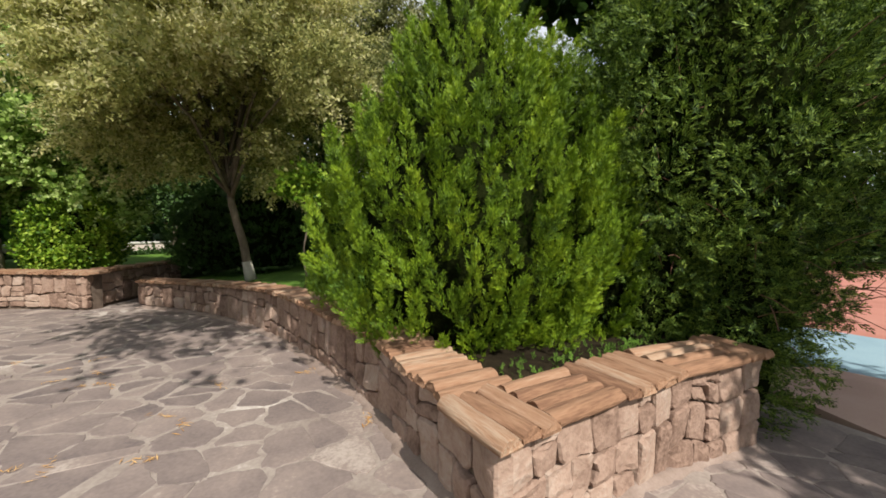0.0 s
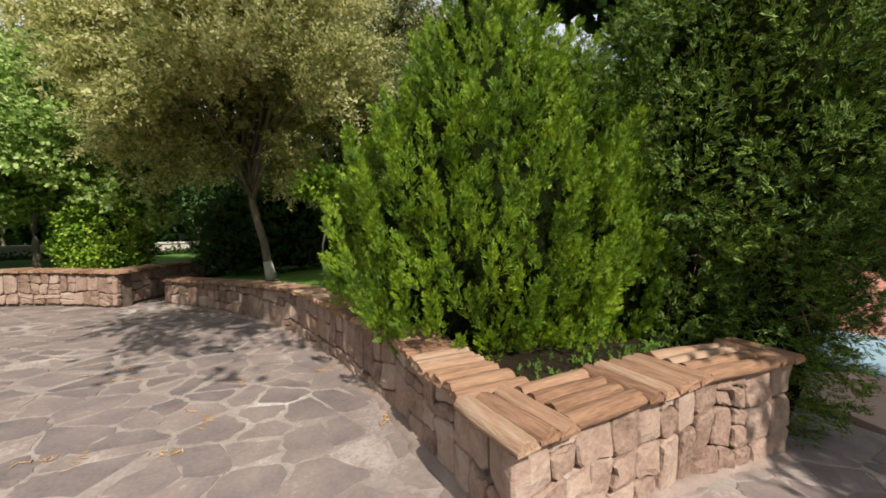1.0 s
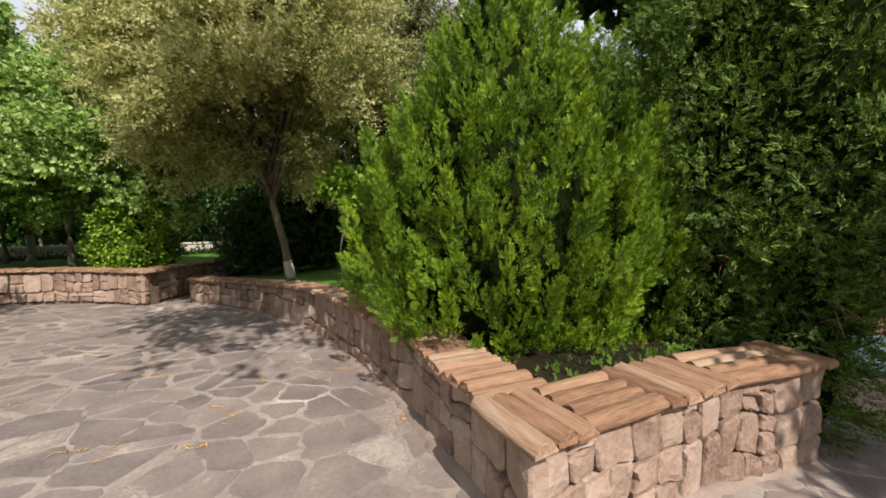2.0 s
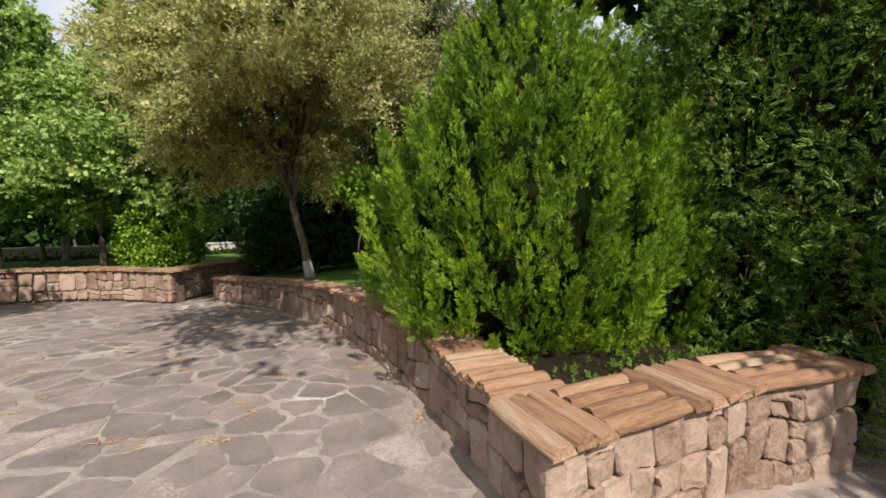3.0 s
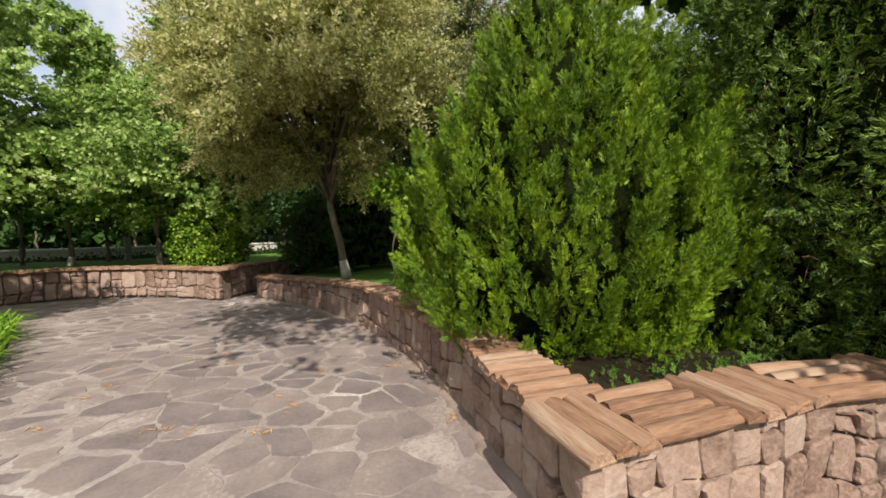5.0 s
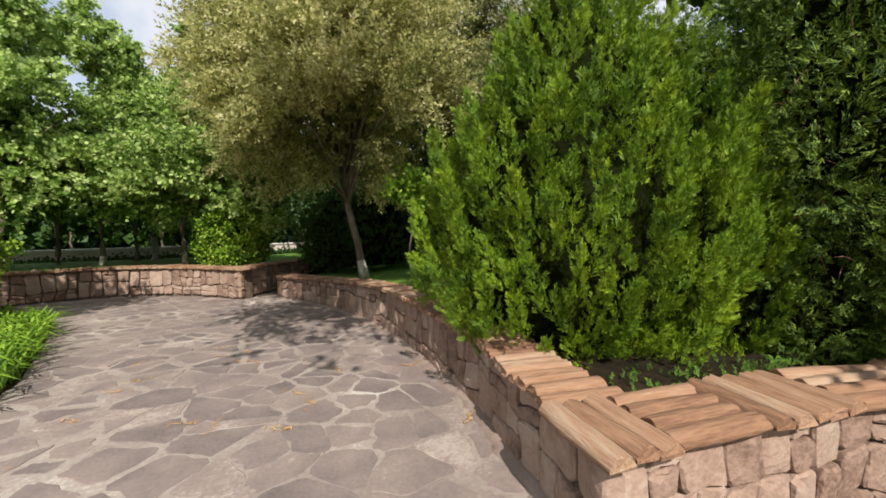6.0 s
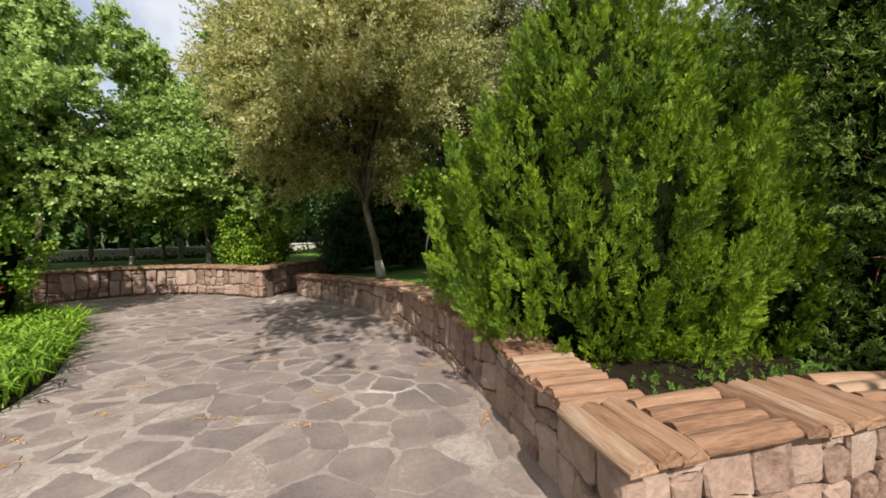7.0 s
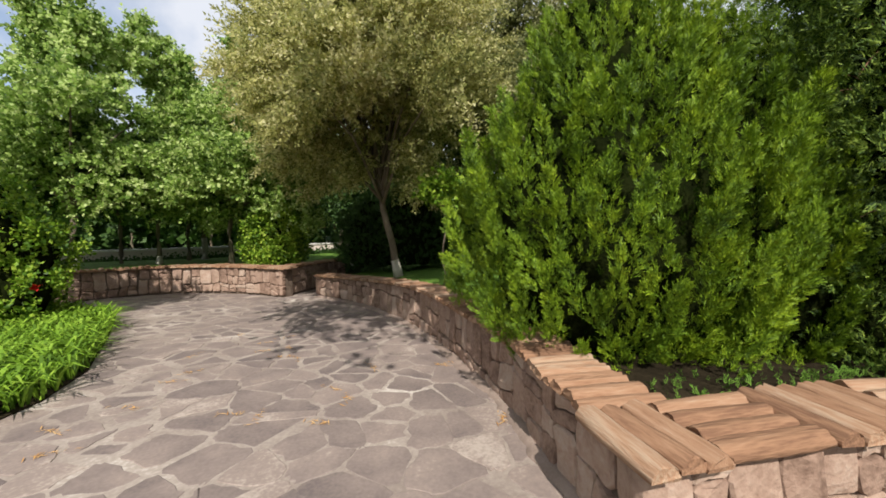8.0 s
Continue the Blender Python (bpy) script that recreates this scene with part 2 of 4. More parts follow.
WALL_RETURN = [(-5.45, 8.2), (-5.42, 9.0), (-5.3, 10.2), (-5.1, 11.1)]
CAP_WIDTH = 0.46


# ---------------------------------------------------------------- ground
def build_ground():
    xs = np.concatenate([np.linspace(-400, -16, 8), np.linspace(-14, 14, 29), np.linspace(16, 400, 8)])
    ys = np.concatenate([np.linspace(-400, -12, 8), np.linspace(-10, 16, 27), np.linspace(20, 400, 8)])
    v, f = [], []
    for y in ys:
        for x in xs:
            v.append((x, y, float(ground_z(x, y)) - 0.09))
    for j in range(len(ys) - 1):
        for i in range(len(xs) - 1):
            k = j * len(xs) + i
            f.append((k, k + 1, k + 1 + len(xs), k + len(xs)))
    tagged(new("ground", mesh_from("ground", v, f, M_EARTH, True)), "grassy park ground reaching to the horizon", "ground", kind="structure")


def sheet(name, poly, z, mat, label, category, thick=0.05, kind="structure"):
    """A flat or gently sloping slab over an outline; z is a function of x and y."""
    bm = bmesh.new()
    top = [bm.verts.new((x, y, 0)) for x, y in poly]
    low = [bm.verts.new((x, y, -thick)) for x, y in poly]
    bm.faces.new(top)
    bm.faces.new(low[::-1])
    for i in range(len(poly)):
        j = (i + 1) % len(poly)
        bm.faces.new((top[i], low[i], low[j], top[j]))
    bmesh.ops.triangulate(bm, faces=[q for q in bm.faces if len(q.verts) > 4])
    # creases where the slope of the court changes
    for at, way in (((0.6, 0, 0), (1, 0, 0)), ((3.1, 0, 0), (1, 0, 0)), ((0, 9, 0), (0, 1, 0))):
        bmesh.ops.bisect_plane(bm, geom=bm.verts[:] + bm.edges[:] + bm.faces[:], plane_co=at, plane_no=way)
    for q in bm.verts:
        q.co.z += float(z(q.co.x, q.co.y))
    return tagged(new(name, bm_mesh(name, bm, mat)), label, category, kind=kind)


COURT = [(-10.5, -2.5), (7.0, -2.5), (5.2, 0.8), (4.15, 2.25), (3.9, 3.3), (2.7, 2.5)] + [(x + 0.12, y + 0.12) for x, y in WALL_CURVED] \
    + [(-4.5, 11.0), (-5.2, 11.1), (-5.6, 8.4)] + [(x - 0.05, y + 0.1) for x, y in WALL_FAR[::-1][1:]]
BED = [(-4.0, 1.6), (-4.03, 2.2), (-4.15, 2.6), (-4.6, 3.3), (-5.95, 4.58), (-7.05, 5.55), (-9.7, 5.9), (-10.3, 4.5), (-10.3, 1.0), (-6.0, 0.6)]


build_ground()
court = sheet("pavement", COURT, lambda x, y: ground_z(x, y) - 0.003, M_JOINT, "pale mortar bed of the crazy-paved court", "pavement", 0.07)


# ---------------------------------------------------------------- lawns
def lawn_z(x, y):
    return 0.47 - 0.018 * max(0.0, y - 9.0)


def soft_step(t):
    t = min(1.0, max(0.0, t))
    return t * t * (3 - 2 * t)


def build_lawn(name, outline, label, z):
    """A raised lawn: a fine grid clipped to an outline, with a soft uneven top."""
    bm = bmesh.new()
    bm.faces.new([bm.verts.new((x, y, 0)) for x, y in outline])
    bmesh.ops.triangulate(bm, faces=bm.faces[:])
    for axis, lo, hi in ((0, -40, 30), (1, 1, 60)):
        for c in range(lo, hi, 2):
            co, no = [0, 0, 0], [0, 0, 0]
            co[axis], no[axis] = c + 0.37, 1
            bmesh.ops.bisect_plane(bm, geom=bm.verts[:] + bm.edges[:] + bm.faces[:], plane_co=co, plane_no=no)
    for q in bm.verts:
        q.co.z = z(q.co.x, q.co.y) + 0.03 * noise.noise(q.co * 0.6)
    tagged(new(name, bm_mesh(name, bm, M_GRASS, True)), label, "lawn", kind="structure")


curved_pts, curved_len = spline(WALL_CURVED)
inner_curved = [(x + 0.30, y + 0.22) for x, y in curved_pts[8::14]]
build_lawn("lawn_1", inner_curved + [(-4.5, 8.85), (-4.2, 11.5), (-4.6, 48), (26, 48), (26, 14), (5.0, 10.5), (3.4, 6.0), (2.75, 2.6), (0.95, 1.95)][:],
           "mown lawn and soil filling the raised planter", lambda x, y: lawn_z(x, y) - 0.17 * soft_step((y - 6.0) / 2.5) * soft_step((-x - 1.8) / 2.0))
build_lawn("lawn_2", [(-5.65, 8.45), (-6.95, 8.8), (-8.1, 8.75), (-9.05, 8.45), (-9.8, 7.7), (-10.4, 6.55), (-10.9, 5.3), (-38, 5.3), (-38, 48), (-5.1, 48), (-5.3, 11.2)],
           "sunny mown lawn behind the retaining wall", lawn_z)
soil = sheet("soil", [(0.62, 2.0), (1.25, 2.2), (2.6, 2.72), (3.35, 4.9), (1.9, 5.9), (-0.3, 5.0), (-0.2, 4.1), (0.35, 3.0)], lambda x, y: 0.505, M_SOIL,
             "dark bare soil under the planter shrubs", "soil", 0.06)

# sports court beyond the planter
sheet("pavement_2", [(4.2, 2.3), (5.3, 0.9), (6.75, 1.75), (5.6, 3.75), (4.3, 3.9)], lambda x, y: -0.2, M_PINK, "pinkish paving strip beside the court", "pavement", 0.08)
sheet("pavement_3", [(5.6, 3.75), (6.75, 1.75), (8.7, 3.4), (7.5, 5.9), (6.4, 5.9)], lambda x, y: -0.21, M_BLUE, "pale blue painted sports surface", "pavement", 0.08)
sheet("pavement_4", [(8.7, 3.4), (30, 12), (30, 30), (7.5, 5.9)], lambda x, y: -0.21, M_RED, "brick-red painted sports surface", "pavement", 0.08)


# ---------------------------------------------------------------- stone walls
def clip_box(poly, lo, hi):
    """A convex outline cut to a rectangle."""
    for axis, limit, sign in ((0, lo[0], 1), (0, hi[0], -1), (1, lo[1], 1), (1, hi[1], -1)):
        cut = []
        for a, b in zip(poly, poly[1:] + poly[:1]):
            da, db = (a[axis] - limit) * sign, (b[axis] - limit) * sign
            if da >= 0:
                cut.append(a)
            if (da < 0) != (db < 0):
                cut.append(a + (b - a) * da / (da - db))
        poly = cut
        if len(poly) < 3:
            return []
    return poly


def voronoi_cells(rng, x0, x1, y0, y1, step, sy=None, jitter=0.42, drop=0.0):
    """Irregular cells round jittered seeds; sy: the step in y where it differs."""
    sy = sy or step
    nx, ny = int((x1 - x0) / step + 0.5), int((y1 - y0) / sy + 0.5)
    seeds = {}
    for j in range(-1, ny + 1):
        for i in range(-1, nx + 1):
            seeds[i, j] = np.array((x0 + (i + 0.5 + 0.5 * (j % 2) + rng.uniform(-jitter, jitter)) * step, y0 + (j + 0.5 + rng.uniform(-jitter, jitter)) * sy))
    seeds = {k: c for k, c in seeds.items() if rng.random() >= drop}
    for (i, j), c in seeds.items():
        poly = [c + np.array(q) * (step * 2.2, sy * 2.2) for q in ((-1, -1), (1, -1), (1, 1), (-1, 1))]
        for di in range(-3, 4):
            for dj in range(-3, 4):
                o = seeds.get((i + di, j + dj))
                if o is None or (di == 0 and dj == 0):
                    continue
                mid, nrm, cut = (c + o) / 2, o - c, []
                for a, b in zip(poly, poly[1:] + poly[:1]):
                    da, db = (a - mid) @ nrm, (b - mid) @ nrm
                    if da <= 0:
                        cut.append(a)
                    if (da < 0) != (db < 0):
                        cut.append(a + (b - a) * da / (da - db))
                poly = cut
                if len(poly) < 3:
                    break
            if len(poly) < 3:
                break
        if len(poly) >= 3:
            yield c, poly


def split_blocks(rng, x0, x1, z0, z1):
    """Rectangles of rough coursed masonry: two wandering bands, each cut into blocks, some cut again."""
    out = []

    def cut(a, b, c, d, depth):
        w, h = b - a, d - c
        if w > 0.34 or (w > 0.24 and rng.random() < 0.25 and h < 0.2):
            m = a + w * rng.uniform(0.4, 0.6)
            cut(a, m, c, d, depth + 1)
            cut(m, b, c, d, depth + 1)
        elif h > 0.20 and rng.random() < (0.42 if depth < 30 else 0):
            m = c + h * rng.uniform(0.38, 0.62)
            cut(a, b, c, m, 30)
            cut(a, b, m, d, 30)
        else:
            out.append((a, b, c, d))

    at = x0
    while at < x1:
        end = min(x1, at + rng.uniform(0.55, 1.1))
        if x1 - end < 0.2:
            end = x1
        if rng.random() < 0.8:
            m = z0 + (z1 - z0) * rng.choice((0.36, 0.58)) + rng.uniform(-.04, .04)
            cut(at, end, z0, m, 0)
            cut(at, end, m, z1, 0)
        else:
            q = (z1 - z0) / 3
            for k in range(3):
                cut(at, end, z0 + k * q, z0 + (k + 1) * q, 0)
        at = end
    for a, b, c, d in out:
        ring = []
        for x, z in ((a, c), (b, c), (b, d), (a, d)):
            if x0 + 0.01 < x < x1 - 0.01:
                x = x + 0.06 * noise.noise(Vector((x * 3.1, z * 5.3, x0 + 7.7))) + 0.018 * noise.noise(Vector((x * 13, z * 13, 1.3)))
            if z0 + 0.01 < z < z1 - 0.01:
                z = z + 0.075 * noise.noise(Vector((x * 3.7, z * 2.1, 21.4))) + 0.018 * noise.noise(Vector((x * 13, z * 13, 9.3)))
            ring.append(np.array((x, z)))
        yield sum(ring) / 4, ring


def block_mesh(c, poly, rng):
    """A rough-dressed block over an outline in the wall's face: x along, y outwards, z up."""
    ring = []
    n0 = len(poly)
    for k in range(n0):
        a, b = poly[k], poly[(k + 1) % n0]
        if np.linalg.norm(b - a) < 0.025:
            continue
        e = rng.uniform(0.05, 0.17)
        ring += [a * (1 - e) + b * e, a * 0.5 + b * 0.5 + rng.normal(0, 0.009, 2), a * e + b * (1 - e)]
    ring = [(q - c) * max(0.5, 1 - rng.uniform(0.004, 0.012) / max(0.03, np.linalg.norm(q - c))) for q in ring]
    n = len(ring)
    if n < 6:
        return None
    tilt = rng.normal(0, 0.05, 2)
    v = [(q[0], -0.06, q[1]) for q in ring] + [(q[0], 0.004 + float(q @ tilt), q[1]) for q in ring] + \
        [(q[0] * 0.92, 0.019 + float(q @ tilt) + rng.uniform(-.006, .006), q[1] * 0.92) for q in ring] + \
        [(q[0] * 0.5, 0.023 + float(q @ tilt) + rng.uniform(-.007, .007), q[1] * 0.5) for q in ring[::3]]
    m = len(ring[::3])
    f = []
    for r in range(2):
        f += [(r * n + i, r * n + (i + 1) % n, (r + 1) * n + (i + 1) % n, (r + 1) * n + i) for i in range(n)]
    for k in range(m):
        i, j = 3 * k, (3 * k + 3) % n
        f += [(2 * n + i, 2 * n + i + 1, 3 * n + k), (2 * n + i + 1, 2 * n + i + 2, 3 * n + k), (2 * n + i + 2, 2 * n + j, 3 * n + (k + 1) % m, 3 * n + k)]
    f.append(tuple(3 * n + k for k in range(m)))
    bm = bmesh.new()
    vs = [bm.verts.new(p) for p in v]
    for q in f:
        if len(set(q)) >= 3:
            bm.faces.new([vs[i] for i in q])
    return bm_mesh("wall_stone", bm, M_STONE)


TOP = 0.555


def level(y):
    return TOP


def falling(y):
    """The curved wall drops a little towards its far end."""
    return TOP - 0.19 * soft_step((y - 5.2) / 3.6)


def wall(name, plan, top_at, label, seed, side=1.0, trim=0.0, trim_end=0.0, face=0.085, body_trim=0.0, dip=0.0):
    """A retaining wall along a plan line. side: +1 when the face looks to the right of the line's way, -1 to its left."""
    rng = np.random.default_rng(seed)
    pts, u = spline(plan)
    tan = np.gradient(pts, axis=0)
    tan /= np.linalg.norm(tan, axis=1, keepdims=True)
    out = np.stack([tan[:, 1], -tan[:, 0]], axis=1) * side
    body = bmesh.new()
    rows = []
    for s, p, o in zip(u, pts, out):
        top = top_at(p[1])
        if s < max(trim, body_trim) or s > u[-1] - trim_end:
            continue
        a, b = p - o * (face + 0.026), p - o * 0.40
        za, zb = float(ground_z(*a)) - 0.07, float(ground_z(*b)) - 0.07
        rows.append([body.verts.new(q) for q in ((*a, za), (*a, top), (*b, top), (*b, zb))])
    for r, s in zip(rows, rows[1:]):
        for k in range(3):
            body.faces.new((r[k], s[k], s[k + 1], r[k + 1]))
    body.faces.new(rows[0])
    body.faces.new(rows[-1][::-1])
    thing = tagged(new(name, bm_mesh(name, body, M_MORTAR)), label, "wall", kind="structure")
    start = max(0.0, trim - 0.028)
    for c, poly in split_blocks(rng, start, u[-1] - max(0.0, trim_end - 0.028), float(ground_z(0, max(pts[:, 1]))) * 0.5 - 0.02 - dip, TOP - 0.006):
        base = float(ground_z(np.interp(c[0], u, pts[:, 0]), np.interp(c[0], u, pts[:, 1])))
        top = top_at(np.interp(c[0], u, pts[:, 1]))
        poly = clip_box(poly, (start, base - 0.02), (u[-1] - max(0.0, trim_end - 0.028), top - 0.006))
        if len(poly) < 3:
            continue
        area = 0.5 * abs(sum(a[0] * b[1] - a[1] * b[0] for a, b in zip(poly, poly[1:] + poly[:1])))
        if area < 0.0035:
            continue
        c = sum(poly) / len(poly)
        me = block_mesh(c, poly, rng)
        if me is None:
            continue
        p = np.array([np.interp(c[0], u, pts[:, k]) for k in (0, 1)])
        o = np.array([np.interp(c[0], u, out[:, k]) for k in (0, 1)])
        q = p - o * (face - rng.uniform(-0.004, 0.010))
        yaw = math.degrees(math.atan2(o[1], o[0])) - 90
        m = pose(q[0], q[1], c[1], 0, 0, yaw)
        if side > 0:
            m = m @ Matrix.Diagonal((-1, 1, 1, 1))
        part("wall_stone", me, thing, m=m)
    return thing, pts, u, out


wall_curved, cp, cu, co_ = wall("wall_1", WALL_CURVED, falling, "curved low retaining wall of pinkish tuff blocks", 11, side=-1.0, trim=0.095, body_trim=0.15)
wall_short, sp, su, so_ = wall("wall_2", WALL_SHORT, level, "short sunlit planter wall of rough pink tuff blocks", 12, side=1.0, trim=0.095, body_trim=0.2, dip=0.17)
wall_far, fp, fu, fo_ = wall("wall_3", WALL_FAR, level, "curving far retaining wall of pinkish tuff blocks", 13, side=1.0, trim_end=0.095)
wall_ret, rp, ru, ro_ = wall("wall_4", WALL_RETURN, level, "shaded wall turning back along the passage", 14, side=1.0, trim=0.095, body_trim=0.2)


def mortar_fillet(thing, pts, u, out, trim, back=0.0):
    """The ragged mortar skirt where a wall meets the paving."""
    rng = np.random.default_rng(15)
    bm, rows = bmesh.new(), []
    for s, p, o in zip(u, pts, out):
        if s < trim:
            continue
        edge = 0.005 - back + 0.035 * rng.random() + 0.03 * noise.noise(Vector((s * 2.1, 0.4, 0)))
        a, b, c = p - o * 0.10, p - o * 0.055, p + o * edge
        g = [float(ground_z(*q)) for q in (a, b, c)]
        rows.append([bm.verts.new(q) for q in ((*a, g[0] + 0.05), (*b, g[1] + 0.022 + 0.012 * rng.random()), (*c, g[2] + 0.004), (*c, g[2] - 0.02), (*a, g[0] - 0.02))])
    for r, q in zip(rows, rows[1:]):
        for k in range(5):
            bm.faces.new((r[k], q[k], q[(k + 1) % 5], r[(k + 1) % 5]))
    bm.faces.new(rows[0])
    bm.faces.new(rows[-1][::-1])
    part("mortar_fillet", bm_mesh("mortar_fillet", bm, M_FILLET, True), thing, "pinkish mortar skirt along the wall foot")


mortar_fillet(wall_curved, cp, cu, co_, 0.05)
mortar_fillet(wall_short, sp, su, so_, 0.05, 0.035)


# ---------------------------------------------------------------- coping of split logs
def log_variants(count, rng):
    """Half-round split logs, one unit long in x, about one unit wide in y, rounded side up, with worn ridges and sawn ends."""
    out = []
    for k in range(count):
        bm = bmesh.new()
        sides, rings = 13, 6
        prof = [(math.cos(a), math.sin(a)) for a in np.linspace(math.pi, 0, sides)]
        wob = 1 + 0.035 * rng.normal(0, 1, sides)
        if k % 2:
            wob[rng.integers(3, sides - 3)] -= 0.13
        rows = []
        for i in range(rings):
            x = -0.5 + i / (rings - 1)
            last = i in (0, rings - 1)
            drift = 0.025 * rng.normal()
            pinch = 0.95 if last else 1.0
            rows.append([bm.verts.new((x + (rng.uniform(-.015, .015) if last else 0), c * 0.5 * pinch + drift, (s ** 0.8) * 0.55 * w * pinch + rng.uniform(-.012, .012)))
                         for (c, s), w in zip(prof, wob)])
        for a, b in zip(rows, rows[1:]):
            for j in range(sides - 1):
                bm.faces.new((a[j], b[j], b[j + 1], a[j + 1])).smooth = True
            bm.faces.new((a[-1], b[-1], b[0], a[0]))
        bm.faces.new([bm.verts.new(q.co) for q in rows[0]])
        bm.faces.new([bm.verts.new(q.co) for q in rows[-1][::-1]])
        out.append(bm_mesh("coping_log", bm, M_LOG))
    return out


LOGS = log_variants(12, np.random.default_rng(7))


def lay_log(thing, x, y, z, length, width, yaw, rng, height=None):
    h = height or width * rng.uniform(0.85, 1.05)
    mat = pose(x, y, z, rng.uniform(-5, 5), rng.uniform(-1.5, 1.5), yaw + rng.uniform(-3, 3)) @ Matrix.Diagonal((length, width * 1.06, h, 1))
    part("coping_log", LOGS[rng.integers(len(LOGS))], thing, m=mat)


def coping_across(name, pts, u, out, top_at, label, seed, start, stop, width=CAP_WIDTH, size=(0.085, 0.125)):
    """Logs laid side by side across the wall."""
    rng = np.random.default_rng(seed)
    thing = tagged(new(name), label, "coping", kind="structure")
    s = start
    while s < stop:
        w = rng.uniform(*size)
        m = s + w / 2
        p = np.array([np.interp(m, u, pts[:, k]) for k in (0, 1)])
        o = np.array([np.interp(m, u, out[:, k]) for k in (0, 1)])
        c = p - o * (width / 2 + rng.uniform(-0.012, 0.012))
        lay_log(thing, c[0], c[1], top_at(p[1]) + 0.006, width * rng.uniform(0.97, 1.05), w, math.degrees(math.atan2(o[1], o[0])), rng)
        s += w
    return thing


def bed_slab(thing, pts, u, out, top_at, start, stop, width=CAP_WIDTH):
    """The mortar bed the logs lie in."""
    bm, rows = bmesh.new(), []
    for s in np.linspace(start, stop, max(2, int((stop - start) / 0.1))):
        p = np.array([np.interp(s, u, pts[:, k]) for k in (0, 1)])
        o = np.array([np.interp(s, u, out[:, k]) for k in (0, 1)])
        a, b = p - o * 0.03, p - o * (width - 0.03)
        top = top_at(p[1])
        rows.append([bm.verts.new((*q, z)) for q, z in ((a, top - 0.012), (a, top + 0.018), (b, top + 0.018), (b, top - 0.012))])
    for r, q in zip(rows, rows[1:]):
        for k in range(4):
            bm.faces.new((r[k], q[k], q[(k + 1) % 4], r[(k + 1) % 4]))
    bm.faces.new(rows[0])
    bm.faces.new(rows[-1][::-1])
    part("mortar_bed", bm_mesh("mortar_bed", bm, M_MORTAR), thing)


cap_curved = coping_across("coping_1", cp, cu, co_, falling, "coping of weathered split logs along the curved wall", 21, 0.50, cu[-1])
bed_slab(cap_curved, cp, cu, co_, falling, 0.52, cu[-1])
cap_far = coping_across("coping_3", fp, fu, fo_, level, "thin split-log coping on the far wall", 22, 0.0, fu[-1], 0.42, (0.10, 0.14))
bed_slab(cap_far, fp, fu, fo_, level, 0.02, fu[-1], 0.42)
cap_ret = coping_across("coping_4", rp, ru, ro_, level, "split-log coping on the passage wall", 23, 0.3, ru[-1], 0.42, (0.10, 0.14))
bed_slab(cap_ret, rp, ru, ro_, level, 0.3, ru[-1], 0.42)

# short wall: panels of logs laid by turns across and along the wall
cap_short = tagged(new("coping_2"), "basket-woven coping of orange-brown split logs", "coping", kind="structure")
bed_slab(cap_short, sp, su, so_, level, 0.03, su[-1])
rng_cap = np.random.default_rng(31)
PANELS = (("across", 0.00, 0.39), ("along", 0.39, 0.94), ("across", 0.94, 1.57), ("along", 1.57, 2.33), ("across", 2.33, su[-1] - 0.04))
for way, s0, s1 in PANELS:
    m = (s0 + s1) / 2
    o = np.array([np.interp(m, su, so_[:, k]) for k in (0, 1)])
    t = np.array([-o[1], o[0]])
    yaw_out = math.degrees(math.atan2(o[1], o[0]))
    centre = np.array([np.interp(m, su, sp[:, k]) for k in (0, 1)])
    n = 4 if way == "along" else max(2, round((s1 - s0) / 0.118))
    for i in range(n):
        if way == "along":
            w = CAP_WIDTH / n
            c = centre - o * (w * (i + 0.5))
            lay_log(cap_short, c[0], c[1], TOP + 0.006, (s1 - s0) * rng_cap.uniform(0.97, 1.06), w * 1.02, yaw_out + 90, rng_cap, 0.125)
        else:
            w = (s1 - s0) / n
            c = centre + t * (w * (i + 0.5) - (s1 - s0) / 2) - o * (CAP_WIDTH / 2 - 0.012)
            lay_log(cap_short, c[0], c[1], TOP + 0.012, CAP_WIDTH * rng_cap.uniform(1.0, 1.07), w, yaw_out, rng_cap, 0.125)


